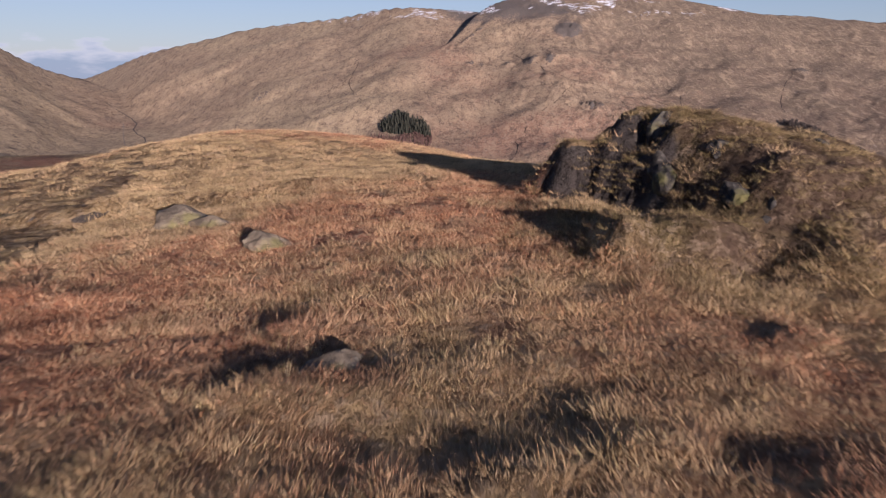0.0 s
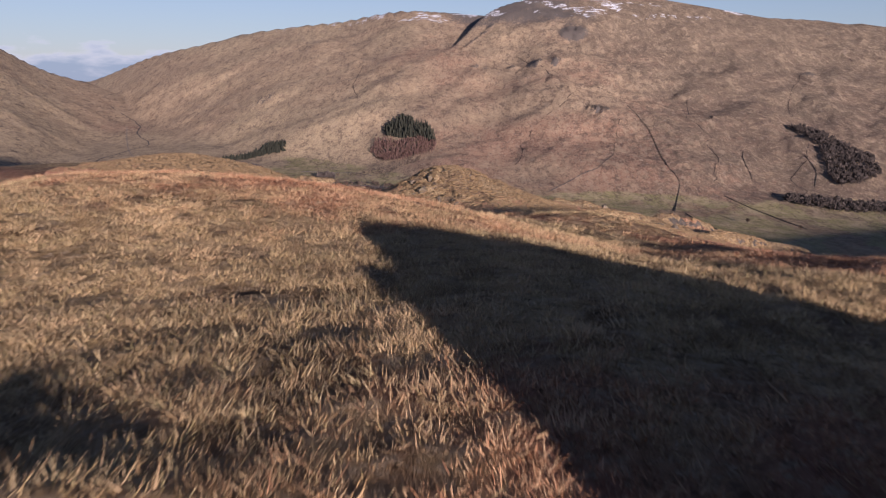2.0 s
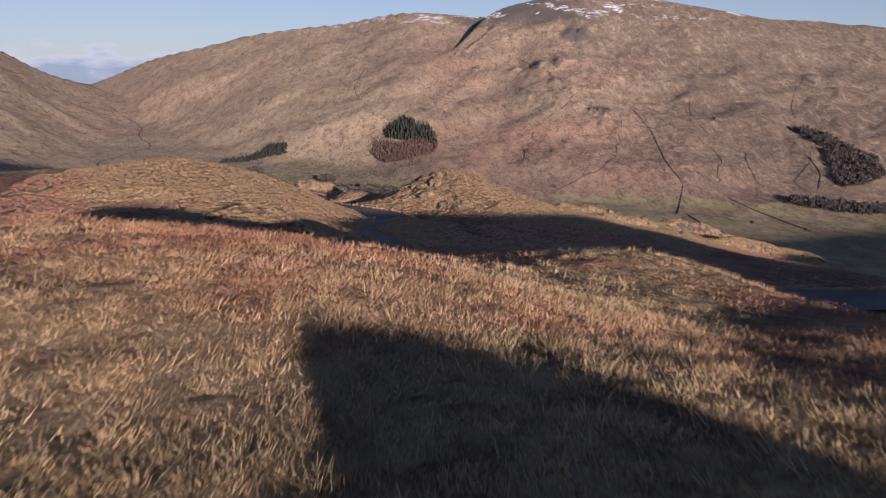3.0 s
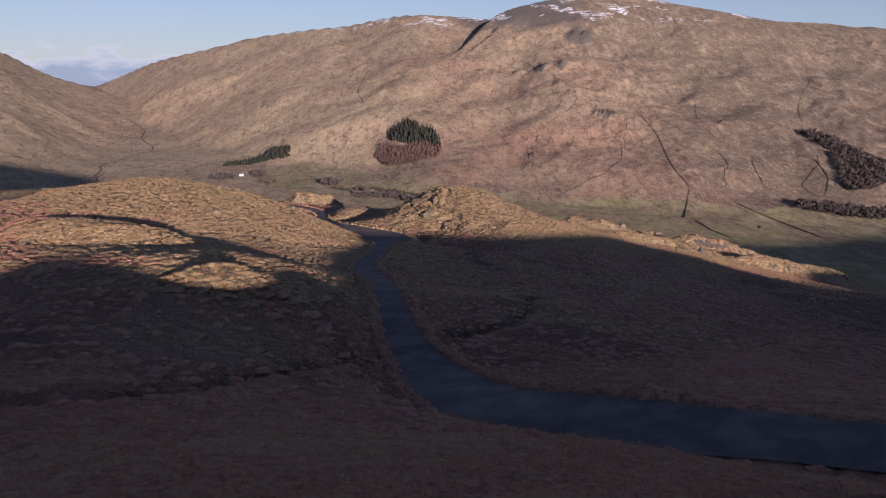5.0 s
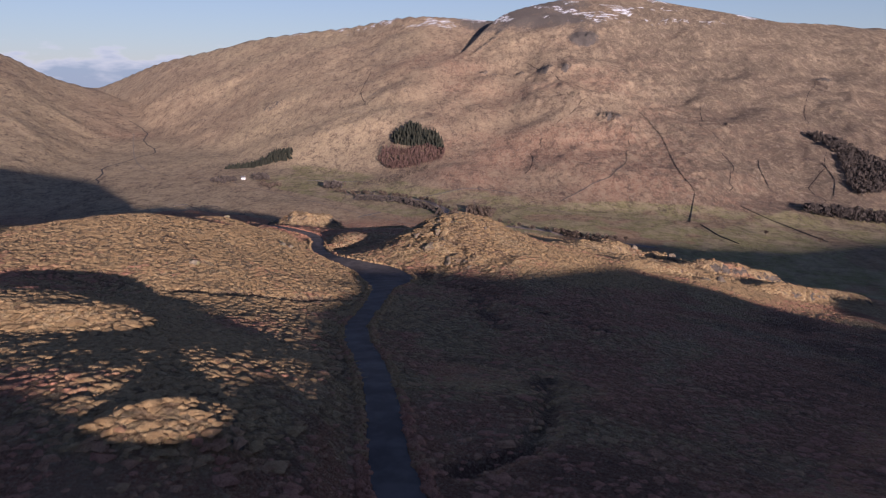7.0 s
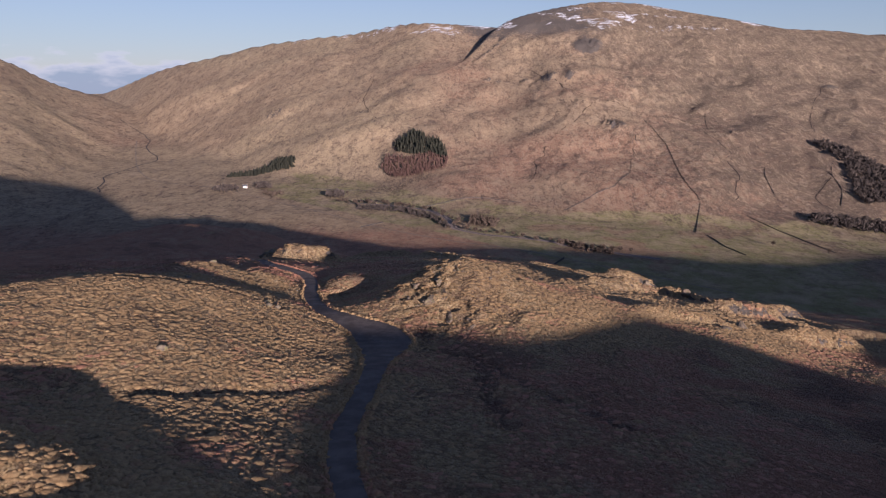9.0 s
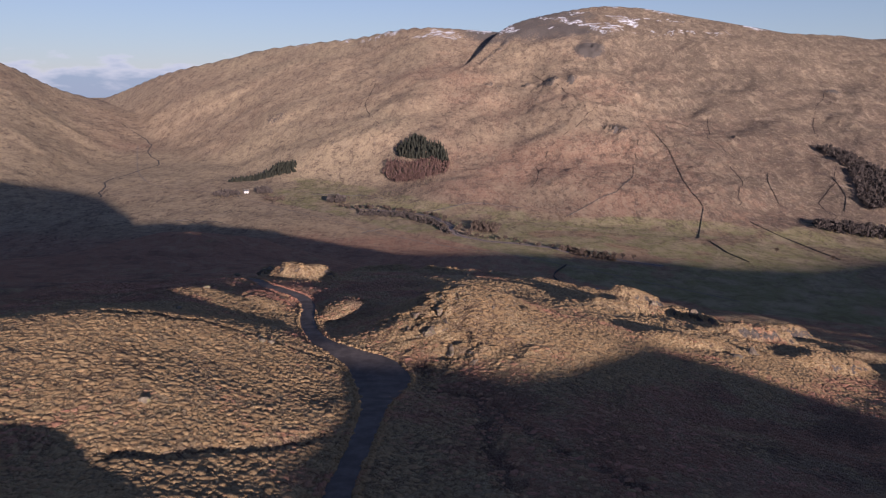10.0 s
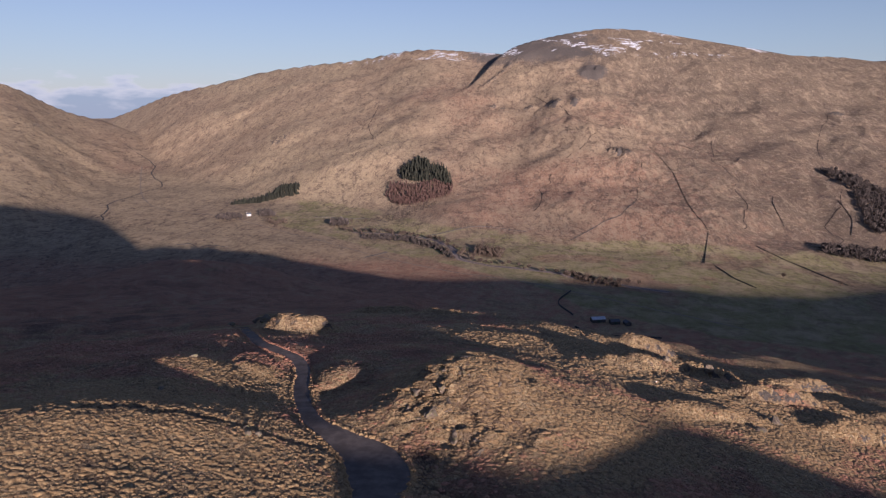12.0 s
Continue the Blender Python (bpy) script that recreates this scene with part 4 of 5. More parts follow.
def boulder(x, y, size, seed, label, sink=0.3, material=None, turn=0.0, name="boulder", group=""):
    bm = boulder_bm(size, seed)
    me = bpy.data.meshes.new(name)
    bm.to_mesh(me)
    bm.free()
    me.materials.append(material or PALE_ROCK)
    ob = new(name, me)
    ob.matrix_world = pose(x, y, height_at(x, y) + size[2] * 0.6 * (1 - sink) - 0.05, 0, 0, turn)
    return tagged(ob, label, "rock", group)


boulder(-5.0, 13.3, (0.72, 0.46, 0.46), 3, "tilted grey lichened slab half sunk in grass", 0.5, None, 25)
boulder(-4.25, 12.8, (0.55, 0.40, 0.30), 4, "low rounded grey stone bedded in straw grass", 0.65, None, -15)
boulder(-2.7, 10.6, (0.40, 0.34, 0.34), 5, "pale wedge-shaped boulder with a dark shaded side", 0.5, None, 30)
boulder(-1.5, 8.0, (0.32, 0.20, 0.14), 6, "small grey stone among bracken", 0.6, None, 10)
boulder(-0.98, 5.85, (0.42, 0.24, 0.22), 8, "mossy grey boulder in bracken beside tall grass", 0.5, None, -8)
for bx, by, s, k in ((-51.5, 193, 0.9, 11), (-31, 159, 0.7, 12), (-30, 157, 0.9, 13), (-29, 158.5, 0.8, 14), (-33.7, 126, 0.8, 15), (-71, 272, 1.4, 16), (-48, 171, 0.7, 17)):
    boulder(bx, by, (s, s * 0.8, s * 0.8), k, "pale grey boulder lying on the tussocky slope", 0.3, None, k * 37, group="boulders on the slope")

# the outcrop beside the start: blocks set into the bank
outcrop = new("rocky_outcrop")
outcrop.location = (5.5, 12.5, height_at(5.5, 12.5) - 1.0)
tagged(outcrop, "dark mossy crag of broken blocks in a grassy bank", "outcrop")
for bx, by, s, k in ((3.55, 13.2, 0.3, 21), (3.45, 12.4, 0.4, 22), (3.7, 11.6, 0.42, 23), (4.3, 11.2, 0.25, 24), (4.0, 12.5, 0.4, 26), (5.2, 11.3, 0.25, 28), (4.35, 10.2, 0.36, 30), (4.5, 9.5, 0.3, 31), (6.2, 11.5, 0.25, 32)):
    ob = part("crag_block", boulder_bm((s, 1.1 * s, 1.2 * s), k, 0.9, 3, 0.45), CRAG_ROCK, outcrop)
    settle(ob, pose(bx, by, height_at(bx, by) - 0.85 * s, k * 7 % 20 - 10, k * 5 % 24 - 12, k * 47))

# broken rock on the lit knoll beside the lay-by and on the ridge below it
knoll_crag = new("knoll_crag")
knoll_crag.location = (-4, 178, height_at(-4, 178) - 1)
tagged(knoll_crag, "broken grey ledges on the grassy knoll above the lane", "outcrop")
for i in range(22):
    a = rng.uniform(-0.5, 1)
    bx, by = -8.5 + 9 * rng.uniform(0, 1) + 2.5 * max(a, 0), 170 + 19 * (a + 0.5) / 1.5
    s = rng.uniform(0.4, 0.9)
    ob = part("crag_block", boulder_bm((s * 1.5, s, s * 0.7), 60 + i, 0.8, 2, 0.4), KNOLL_ROCK, knoll_crag)
    settle(ob, pose(bx, by, height_at(bx, by) - 0.4 * s, rng.uniform(-15, 15), rng.uniform(-15, 15), rng.uniform(0, 360)))
# the tor on top and the long ledges below it
for bx, by, long, wide, tall, turn, k in ((0.3, 189.6, 2.2, 1.6, 1.3, 15, 1), (-0.8, 184.5, 2.6, 0.9, 0.9, 110, 2), (5.5, 180, 1.5, 0.6, 0.7, 80, 3), (-2.9, 177, 3.2, 1.1, 1.2, 100, 4), (-5.4, 174, 2.6, 1.3, 1.3, 60, 5),
                                          (-2.1, 169, 2.4, 1.0, 1.1, 95, 6), (1.4, 167.2, 2.2, 1.0, 1.2, 100, 7), (1.9, 163.6, 1.5, 0.9, 0.7, 40, 8), (-9.5, 177, 1.6, 1.0, 0.9, 100, 9), (-8.4, 180.3, 1.8, 1.0, 0.9, 90, 10), (-4.4, 180, 2.6, 1.0, 1.0, 105, 11)):
    ob = part("crag_ledge", boulder_bm((long, wide, tall), 200 + k, 0.85, 3, 0.4), KNOLL_ROCK, knoll_crag)
    settle(ob, pose(bx, by, height_at(bx, by) - 0.42 * tall, 6 * (k % 3) - 6, 5 * (k % 4) - 8, turn))
for name, spots, k0 in (("ridge_crag", ((57, 262), (53, 247), (65, 250), (66, 262), (56, 195), (64, 206)), 100), ("roadside_crag", ((-64, 277), (-66, 281), (-62, 276), (-67, 285), (-58, 277)), 120)):
    root = new(name)
    root.location = (*spots[0], height_at(*spots[0]) - 1)
    tagged(root, "small grey crag breaking through straw grass", "outcrop")
    for i, (bx, by) in enumerate(spots):
        s = 1.0 + 0.5 * (i % 3)
        ob = part("crag_block", boulder_bm((s * 1.4, s, s * 0.9), k0 + i, 0.8, 2, 0.4), KNOLL_ROCK, root)
        settle(ob, pose(bx, by, height_at(bx, by) - 0.1, 0, 8 * (i % 3) - 8, 50 * i))


# ---------------------------------------------------------------- valley: road, river, walls
def ribbon(name, points, half, material, lift, label, category, steps=6, wander=0.0):
    p = rounded([(x, y, half) for x, y in points], steps)
    d = np.gradient(p[:, :2], axis=0)
    d /= np.linalg.norm(d, axis=1)[:, None]
    if wander:
        p[:, 0] += wander * vnoise(np.arange(len(p)) * 0.45, np.zeros(len(p)) + half, 77)
    side = np.stack([d[:, 1], -d[:, 0]], 1)
    X, Y = np.zeros((len(p), 3)), np.zeros((len(p), 3))
    for k, a in enumerate((-1, 0, 1)):
        X[:, k], Y[:, k] = p[:, 0] + side[:, 0] * a * half, p[:, 1] + side[:, 1] * a * half
    Z = ground_height(X.ravel(), Y.ravel()).reshape(X.shape) + lift
    ob = new(name, sheet(name, X, Y, Z, closed=False))
    ob.data.materials.append(material)
    return tagged(ob, label, category, kind="structure")


ribbon("valley_road", [(-1000, 2230), (-900, 2000), (-776, 1734), (-689, 1583), (-616, 1511), (-500, 1452), (-408, 1375), (-351, 1325), (-247, 1220), (-159, 1138), (-83, 1070), (-24, 1021), (30, 994), (88, 967), (129, 938), (220, 860), (300, 790)], 1.3, GRIT, 0.4, "pale single-track road along the valley", "road")
ribbon("river_bank", [(-202, 1299), (-120, 1287), (-59, 1256), (-19, 1176), (-5, 1103), (32, 1064), (87, 1040), (132, 1018), (158, 990), (206, 968), (260, 940)], 5.5, SHINGLE, 0.35, "pinkish shingle banks of the river", "river bank", wander=5)
ribbon("river", [(-202, 1299), (-120, 1287), (-59, 1256), (-19, 1176), (-5, 1103), (32, 1064), (87, 1040), (132, 1018), (158, 990), (206, 968), (260, 940)], 1.3, RIVER, 0.6, "shallow river winding over the valley floor", "river", wander=5)
ribbon("beck", [(-680, 1370), (-724, 1443), (-766, 1573), (-785, 1723), (-818, 1942), (-930, 2130), (-1000, 2320), (-1180, 2500)], 1.6, WALL_STONE, 0.3, "narrow beck in the valley head", "stream", wander=14)


for line in ([(320, 1779), (240, 1655), (190, 1583), (164, 1529), (141, 1414)], [(197, 2100), (264, 1898), (334, 1805), (393, 1778), (445, 1735), (514, 1729), (555, 1694)],
             [(959, 1994), (880, 1850), (807, 1703), (752, 1596)], [(587, 1797), (543, 1640), (555, 1592), (538, 1455), (512, 1344), (483, 1276)], [(726, 1451), (677, 1362), (638, 1302), (628, 1223)],
             [(373, 1588), (366, 1550), (369, 1517)], [(-263, 2221), (-267, 2060), (-201, 1846)]):
    ribbon("fell_stream", line, 0.9, PEAT, 0.25, "narrow dark peaty stream cut into the fellside", "stream", wander=9)


def drystone(points, tall, thick, k):
    """A dry-stone wall with an uneven top that follows the ground."""
    p = rounded([(x, y, 0) for x, y in points], 10)
    d = np.gradient(p[:, :2], axis=0)
    d /= np.linalg.norm(d, axis=1)[:, None]
    side = np.stack([d[:, 1], -d[:, 0]], 1) * thick / 2
    z = ground_height(p[:, 0], p[:, 1])
    top = z + tall * (1 + 0.18 * vnoise(np.arange(len(p)) * 0.9, np.zeros(len(p)) + k, 88))
    rows4 = [np.c_[p[:, :2] - side, z - 0.5], np.c_[p[:, :2] - side * 0.6, top], np.c_[p[:, :2] + side * 0.6, top], np.c_[p[:, :2] + side, z - 0.5]]
    verts = np.stack(rows4, 1).reshape(-1, 3)
    faces = [(4 * i + a, 4 * i + a + 1, 4 * i + a + 5, 4 * i + a + 4) for i in range(len(p) - 1) for a in range(3)]
    ob = new("drystone_wall", soup("drystone_wall", verts, faces, WALL_STONE))
    return tagged(ob, "dark dry-stone wall running across the valley pasture", "wall", "dry-stone walls")


# lines at (560, 1300) and (700, 1400) are added walls where streams run
for k, line in enumerate((
    [(424, 1707), (432, 1637), (436, 1558), (425, 1450), (415, 1352), (416, 1266)], [(416, 1262), (396, 1209), (362, 1115)], [(372, 1096), (372, 1021), (380, 968)],
    [(475, 1208), (491, 1152), (507, 1086), (517, 1004)], [(181, 1249), (239, 1309), (285, 1339)], [(-150, 1104), (-120, 1144)], [(-60, 1290), (30, 1330), (110, 1300)],
    [(285, 1339), (330, 1420), (350, 1500)], [(560, 1300), (575, 1380), (600, 1450)], [(700, 1400), (690, 1330), (660, 1270)], [(-300, 1450), (-200, 1440), (-150, 1400)], [(-457, 1155), (-441, 1168), (-418, 1143), (-406, 1159), (-376, 1144)])):
    drystone(line, 1.05, 0.6, k)


# ---------------------------------------------------------------- trees
def prism(verts, faces, a, b, ra, rb, sides):
    a, b = np.array(a, float), np.array(b, float)
    d = (b - a) / max(np.linalg.norm(b - a), 1e-6)
    u = np.cross(d, (0.3, 0.9, 0.2))
    u /= np.linalg.norm(u)
    v = np.cross(d, u)
    base = len(verts)
    for end, r in ((a, ra), (b, rb)):
        for k in range(sides):
            t = 2 * math.pi * k / sides
            verts.append(end + r * (u * math.cos(t) + v * math.sin(t)))
    for k in range(sides):
        n = (k + 1) % sides
        faces.append((base + k, base + n, base + sides + n, base + sides + k))


def bare_tree(seed, tall, wide, twig_mat):
    """A leafless tree: tapered trunk with limbs, and a crown of fine twigs."""
    r = np.random.default_rng(seed)
    verts, faces, tv = [], [], []
    fork = tall * 0.28
    prism(verts, faces, (0, 0, -0.4), (0.1, 0.05, fork), 0.035 * tall, 0.034 * tall, 6)
    for k in range(9):
        ang, up = 2.4 * k + r.uniform(-0.4, 0.4), r.uniform(0.5, 1.0)
        start = np.array([0.1, 0.05, fork * r.uniform(0.75, 1.0)])
        end = np.array([math.cos(ang) * wide * 0.34 * (1.3 - up), math.sin(ang) * wide * 0.34 * (1.3 - up), fork + (tall - fork) * up * 0.7])
        prism(verts, faces, start, end, 0.016 * tall, 0.006 * tall, 4)
        for _ in range(56):
            s = start + (end - start) * r.uniform(0.35, 1.0)
            tip = s + r.normal(0, 1, 3) * (wide * 0.17, wide * 0.17, tall * 0.10) + (0, 0, tall * 0.07)
            w = r.normal(0, 1, 3) * 0.034 * tall
            tv += [s - w, s + w, tip]
    root = new("bare_tree")
    trunk = new("trunk", soup("trunk", verts, faces, BARK))
    crown = new("crown", soup("crown", tv, np.arange(len(tv)).reshape(-1, 3), twig_mat))
    trunk.parent = crown.parent = root
    return root


def plant(tree, x, y, s, label, group):
    m = pose(x, y, height_at(x, y), 0, 0, (x * 37 + y * 11) % 360) @ Matrix.Scale(s, 4)
    ob = copy_thing(tree, m)
    return tagged(ob, label, "tree", group)


oak, ash, thorn = bare_tree(1, 11, 10, TWIGS), bare_tree(2, 13, 9, DARK_TWIGS), bare_tree(3, 6, 7, TWIGS)
oak.location, ash.location, thorn.location = (-236, 1366, height_at(-236, 1366)), (-440, 1400, height_at(-440, 1400)), (-180, 1284, height_at(-180, 1284))
for ob, text in ((oak, "broad leafless tree beside the valley pasture"), (ash, "dark leafless tree sheltering the white cottage"), (thorn, "low leafless thorn in the riverside hedge")):
    tagged(ob, text, "tree", "valley trees")
for x, y, s, kind in ((-226, 1360, 1.2, 1), (-243, 1376, 1.0, 1), (-452, 1411, 1.0, 1), (-428, 1392, 1.1, 1), (-446, 1425, 0.9, 0), (-461, 1430, 0.9, 1), (-403, 1440, 1.0, 0), (-399, 1459, 1.2, 1), (-392, 1452, 1.0, 1),
                      (-361, 1362, 0.8, 0), (-346, 1342, 0.8, 0), (-352, 1352, 0.8, 0), (-372, 1372, 0.7, 0), (-26, 1140, 0.8, 0), (26, 1165, 1.1, 0), (36, 1160, 1.1, 0), (44, 1156, 1.0, 0), (53, 1154, 1.1, 0), (62, 1152, 0.9, 0),
                      (161, 982, 0.8, 0), (179, 978, 0.9, 0), (193, 977, 1.0, 0), (204, 975, 0.9, 0), (215, 973, 0.9, 0), (229, 970, 0.8, 0), (442, 1030, 0.8, 0), (505, 1000, 0.7, 0), (-232, 1386, 0.9, 0), (-215, 1392, 0.8, 0)):
    plant((oak, ash)[kind], x, y, s, "broad leafless tree beside the valley pasture" if kind == 0 else "dark leafless tree sheltering the white cottage", "valley trees")
for i in range(64):
    t = i / 63
    x, y = np.interp(t, (0, 0.3, 0.5, 0.62, 0.75, 1), (-215, -110, -50, -12, 8, 165)), np.interp(t, (0, 0.3, 0.5, 0.62, 0.75, 1), (1306, 1290, 1255, 1176, 1092, 990))
    plant(thorn, x + rng.normal(0, 5), y + rng.normal(0, 6), rng.uniform(0.8, 1.6), "low leafless thorn in the riverside hedge", "valley trees")


def wood(name, spots, tall, wide, material, tiers, label):
    """A far plantation, tree by tree, in one mesh."""
    verts, faces = [], []
    for x, y in spots:
        z = height_at(x, y) - 0.5
        h, w = tall * rng.uniform(0.55, 1.3), wide * rng.uniform(0.65, 1.25)
        lean = rng.normal(0, 0.02, 2) * h
        for k in range(tiers):
            lo, hi = 0.08 + 0.8 * k / tiers, 0.08 + 0.8 * (k + 1.7) / tiers
            r = w * (1 - 0.62 * (k / tiers) ** 1.4)
            base = len(verts)
            for s in range(7):
                a, q = 2 * math.pi * (s + 0.5 * (k % 2)) / 7 + rng.normal(0, 0.15), r * rng.uniform(0.65, 1.15)
                verts.append((x + lean[0] * lo + q * math.cos(a), y + lean[1] * lo + q * math.sin(a), z + h * (lo + rng.normal(0, 0.015))))
            verts.append((x + lean[0] * hi, y + lean[1] * hi, z + h * min(hi, 1.0)))
            faces += [(base + s, base + (s + 1) % 7, base + 7) for s in range(7)]
    return tagged(new(name, soup(name, verts, faces, material)), label, "wood", kind="stuff")


def bare_wood(name, spots, tall, wide, material, label, twig=0.045):
    """A far leafless wood: clouds of twigs over short stems, in one mesh."""
    verts = []
    for x, y in spots:
        z = height_at(x, y) - 0.3
        h, w = tall * rng.uniform(0.65, 1.2), wide * rng.uniform(0.7, 1.3)
        for _ in range(46):
            d = rng.normal(0, 1, 3)
            d /= np.linalg.norm(d)
            tip = np.array([x, y, z + 0.58 * h]) + d * (w, w, 0.42 * h) * rng.uniform(0.55, 1.0)
            root = np.array([x, y, z + 0.35 * h]) + 0.45 * (tip - (x, y, z + 0.35 * h))
            side = rng.normal(0, twig * h, 3)
            verts += [root - side, root + side, tip]
        verts += [(x - 0.25, y, z), (x + 0.25, y, z), (x, y, z + 0.7 * h)]
    return tagged(new(name, soup(name, verts, np.arange(len(verts)).reshape(-1, 3), material)), label, "wood", kind="stuff")


def inside(corners, step_m, jitter):
    """Spots on a loose grid inside a polygon."""
    xs, ys = [c[0] for c in corners], [c[1] for c in corners]
    out = []
    for x in np.arange(min(xs), max(xs), step_m):
        for y in np.arange(min(ys), max(ys), step_m):
            px, py = x + rng.uniform(-jitter, jitter), y + rng.uniform(-jitter, jitter)
            odd = False
            for (ax, ay), (bx, by) in zip(corners, corners[1:] + corners[:1]):
                if (ay > py) != (by > py) and px < ax + (py - ay) * (bx - ax) / (by - ay):
                    odd = not odd
            if odd:
                out.append((px, py))
    return out


wood("fir_plantation", inside([(-160, 1745), (-150, 1700), (-107, 1718), (-70, 1672), (-44, 1668), (-30, 1618), (-26, 1581), (-63, 1598), (-107, 1618), (-143, 1650)], 6.2, 3.4), 13, 3.7, GREEN_FIR, 5, "dark green fir plantation on the fellside")
bare_wood("larch_plantation", inside([(-145, 1624), (-107, 1599), (-63, 1595), (-22, 1574), (-31, 1521), (-84, 1500), (-138, 1520), (-172, 1589), (-165, 1640)], 4.8, 2.6), 13, 1.9, LARCH, "rusty leafless larch plantation below dark firs", 0.035)
wood("fir_shelter_belt", inside([(-519, 1590), (-486, 1640), (-457, 1680), (-430, 1728), (-390, 1719), (-380, 1672), (-426, 1649), (-479, 1611)], 6, 2.6), 11, 4.0, GREEN_FIR, 5, "narrow belt of dark firs above the cottage")
bare_wood("hillside_wood", inside([(735, 1560), (770, 1560), (800, 1480), (830, 1400), (800, 1310), (740, 1270), (700, 1262), (700, 1300), (722, 1360), (745, 1440), (745, 1500)], 5.8, 3.4), 12, 4.4, DARK_TWIGS, "dark leafless wood in a hillside gully", 0.075)
bare_wood("riverside_wood", inside([(585, 1215), (640, 1190), (760, 1190), (760, 1150), (660, 1120), (590, 1150), (560, 1180)], 6.2, 3.4), 11, 4.6, DARK_TWIGS, "dark leafless wood at the valley edge", 0.075)
bare_wood("lower_scrub", inside([(-210, 1400), (-130, 1410), (-60, 1470), (-40, 1500), (-80, 1500), (-150, 1450), (-200, 1430)], 9, 4.0), 5, 3.2, TWIGS, "scrubby bare thorns below the plantation")


bare_wood("larch_clump", inside([(13, 1130), (54, 1102), (63, 1153), (22, 1182)], 5.0, 2.5), 10, 3.0, TWIGS, "brown larch clump beside the river")
bare_wood("cottage_copse", inside([(-470, 1425), (-445, 1440), (-437, 1405), (-450, 1385), (-475, 1395)], 6.5, 3.0), 12, 4.4, DARK_TWIGS, "dark bare copse beside the white cottage", 0.2)
bare_wood("cottage_shrubs", inside([(-418, 1478), (-392, 1480), (-372, 1440), (-396, 1428)], 6.5, 3.0), 12, 4.4, DARK_TWIGS, "dark shrubs behind the white cottage", 0.2)
bare_wood("lane_trees", inside([(-378, 1410), (-350, 1402), (-330, 1372), (-352, 1352), (-380, 1380)], 8.5, 3.5), 7, 4.0, TWIGS, "loose row of bare trees below the cottage", 0.12)
bare_wood("pasture_clump", inside([(-252, 1395), (-224, 1405), (-214, 1365), (-236, 1345), (-256, 1360)], 7.5, 3.0), 12, 4.6, DARK_TWIGS, "dark bare clump of trees in the pasture", 0.2)
bare_wood("field_hedge", inside([(-190, 1335), (-150, 1330), (-148, 1312), (-192, 1318)], 6.5, 3.0), 4, 3.2, DARK_TWIGS, "low dark hedge between two fields", 0.12)
bare_wood("river_alders", inside([(-178, 1270), (-99, 1270), (-48, 1212), (-20, 1141), (-11, 1086), (-21, 1100), (-46, 1165), (-101, 1230), (-174, 1241)], 6.0, 3.0), 6, 3.6, DARK_TWIGS, "dark bare alders along the river bank", 0.12)
bare_wood("pasture_alders", inside([(138, 1007), (157, 982), (203, 953), (208, 974), (169, 1005), (146, 1032)], 6.0, 3.0), 6, 3.6, TWIGS, "bare brown alders along the pasture edge", 0.12)


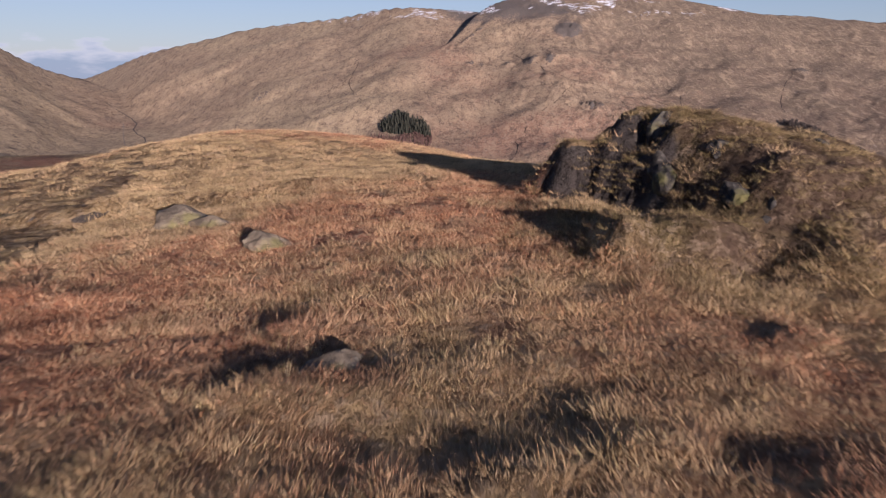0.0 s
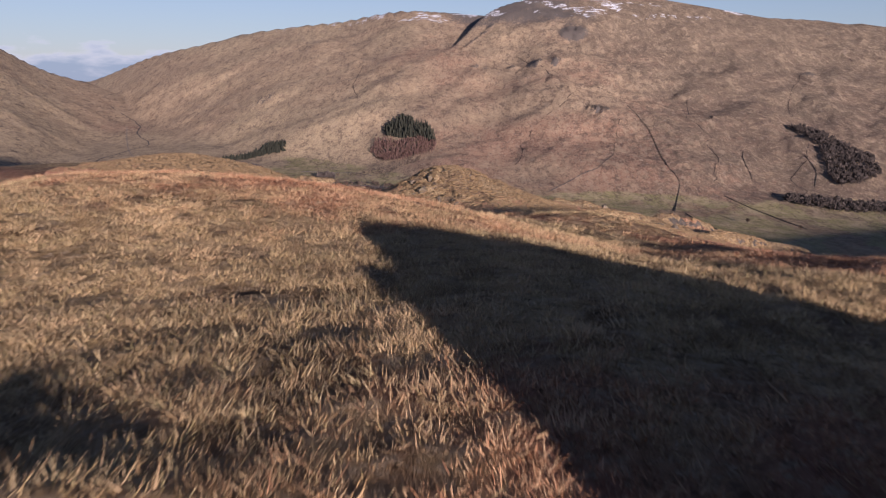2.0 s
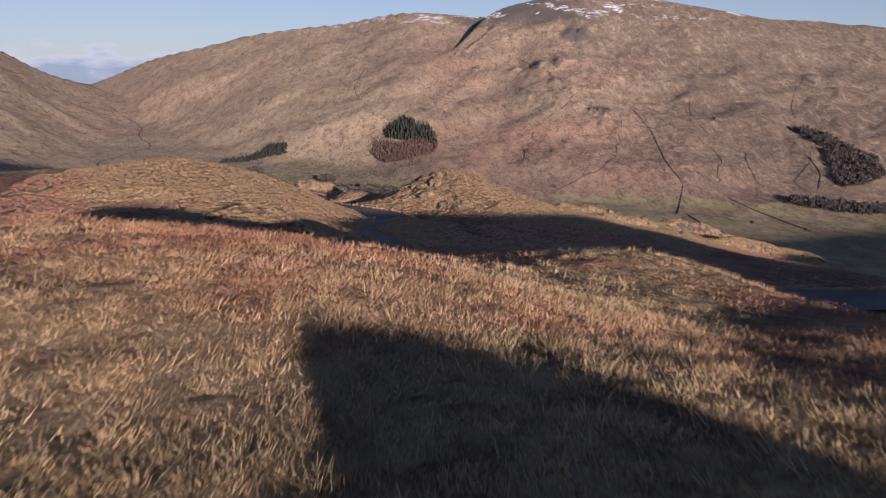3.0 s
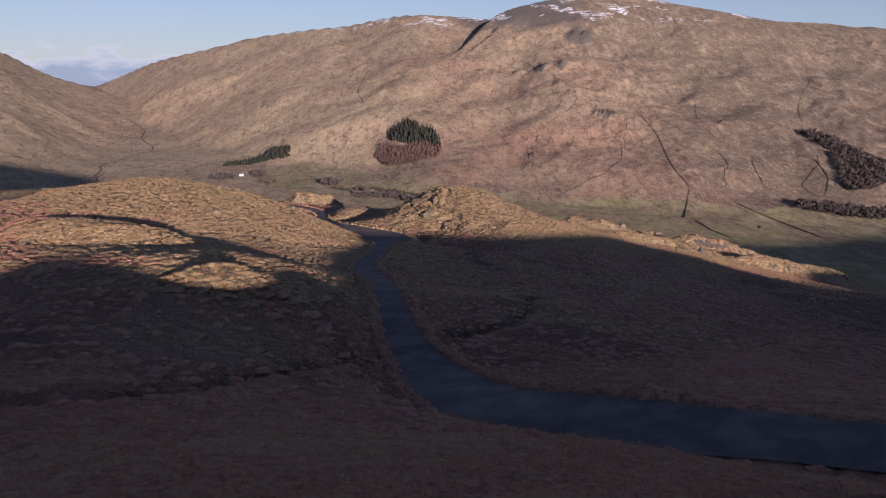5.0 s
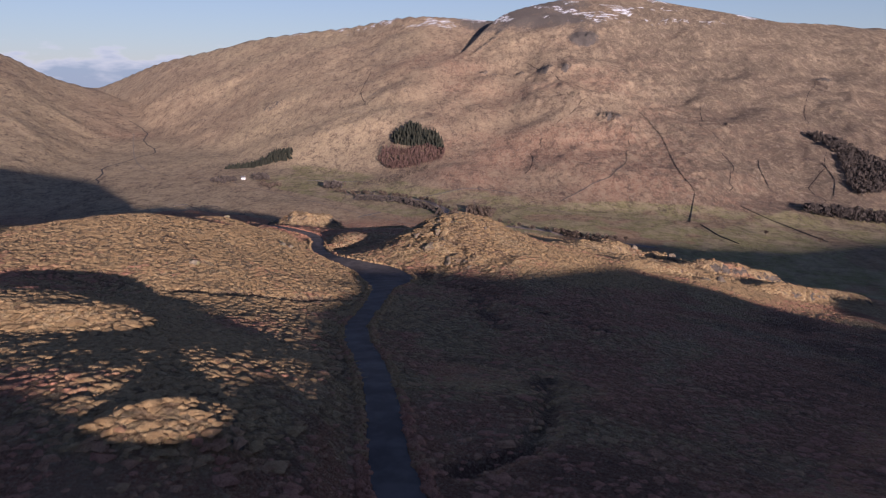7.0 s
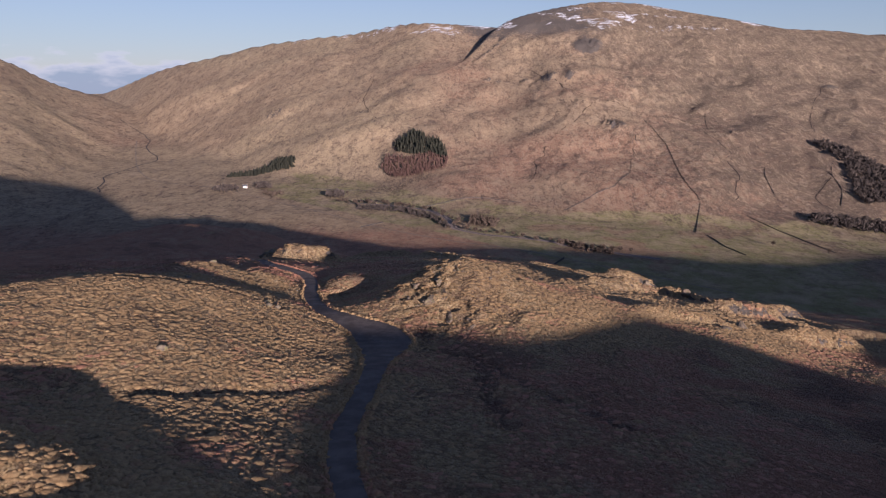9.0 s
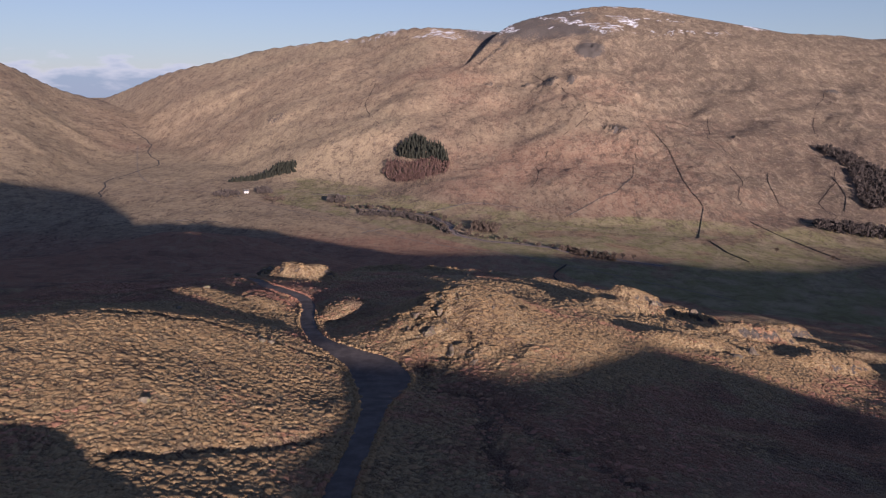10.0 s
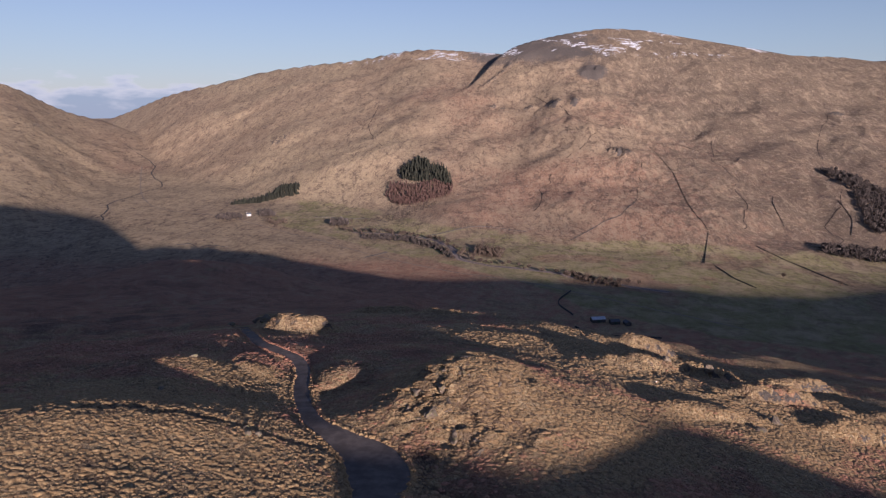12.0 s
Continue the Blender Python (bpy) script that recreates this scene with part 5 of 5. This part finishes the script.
# ---------------------------------------------------------------- buildings
def house(name, x, y, turn, length, depth, eaves, ridge, wall_mat, roof_mat, windows, chimneys, label):
    root = new(name)
    root.matrix_world = pose(x, y, height_at(x, y), 0, 0, turn)
    tagged(root, label, "house" if windows else "barn")
    l, d = length / 2, depth / 2
    bm = bmesh.new()
    ring = [(-l, -d), (l, -d), (l, d), (-l, d)]
    low, high = [bm.verts.new((px, py, -1.2)) for px, py in ring], [bm.verts.new((px, py, eaves)) for px, py in ring]
    ga, gb = bm.verts.new((-l, 0, ridge - 0.05)), bm.verts.new((l, 0, ridge - 0.05))
    for i in range(4):
        bm.faces.new((low[i], low[(i + 1) % 4], high[(i + 1) % 4], high[i]))
    bm.faces.new((high[1], high[2], gb))
    bm.faces.new((high[3], high[0], ga))
    part("wall", bm, wall_mat, root)
    bm = bmesh.new()
    for s in (-1, 1):
        a = [bm.verts.new(q) for q in ((-l - 0.3, s * (d + 0.35), eaves - 0.2), (l + 0.3, s * (d + 0.35), eaves - 0.2), (l + 0.3, 0, ridge), (-l - 0.3, 0, ridge))]
        b = [bm.verts.new(v.co + Vector((0, 0, 0.16))) for v in a]
        bm.faces.new(a), bm.faces.new(b)
        for i in range(4):
            bm.faces.new((a[i], a[(i + 1) % 4], b[(i + 1) % 4], b[i]))
    roof = part("roof", bm, roof_mat, root)
    for c in range(chimneys):
        cx = (-l + 0.5) if c == 0 else (l - 0.5)
        part("chimney", box(bmesh.new(), (cx - 0.4, -0.4, ridge - 0.5), (cx + 0.4, 0.4, ridge + 1.1), 0.04), wall_mat, roof)
    for i in range(windows):
        wx = -l + length * (i + 0.5) / windows
        for level in ((0.9, 2.0), (3.1, 4.1)):
            if i == windows // 2 and level[0] < 1:
                part("door", box(bmesh.new(), (wx - 0.45, -d - 0.06, 0), (wx + 0.45, -d + 0.02, 2.0), 0.01), DOOR_PAINT, root)
                continue
            if level[1] > eaves - 0.2:
                continue
            win = part("window", box(bmesh.new(), (wx - 0.55, -d - 0.05, level[0] - 0.08), (wx + 0.55, -d + 0.02, level[1] + 0.08), 0.01), wall_mat, root)
            part("pane", box(bmesh.new(), (wx - 0.45, -d - 0.08, level[0]), (wx + 0.45, -d - 0.03, level[1])), PANE, win)
    if not windows:
        part("door", box(bmesh.new(), (-1.6, -d - 0.06, -0.2), (1.6, -d + 0.02, min(3.0, eaves - 0.3)), 0.01), DOOR_PAINT, root)
    return root


house("cottage", -429, 1446, 20, 8.5, 5.5, 4.4, 6.4, LIMEWASH, SLATE, 3, 2, "white limewashed cottage with a slate roof among trees")
house("farm_barn", 146, 812, 12, 15, 8, 3.6, 5.6, WALL_STONE, TIN, 0, 0, "long stone barn with a pale sheet roof")
house("farm_barn", 163, 806, 12, 10, 7, 3.4, 5.2, WALL_STONE, SLATE, 0, 0, "dark stone barn with a slate roof")
house("farm_barn", 176, 803, 100, 9, 6, 3.2, 4.8, WALL_STONE, SLATE, 0, 0, "small dark stone barn beside the farmyard")
drystone([(118, 790), (130, 772), (160, 760), (200, 756)], 1.8, 1.0, 40)
drystone([(122, 830), (112, 880), (135, 935)], 1.8, 1.0, 41)
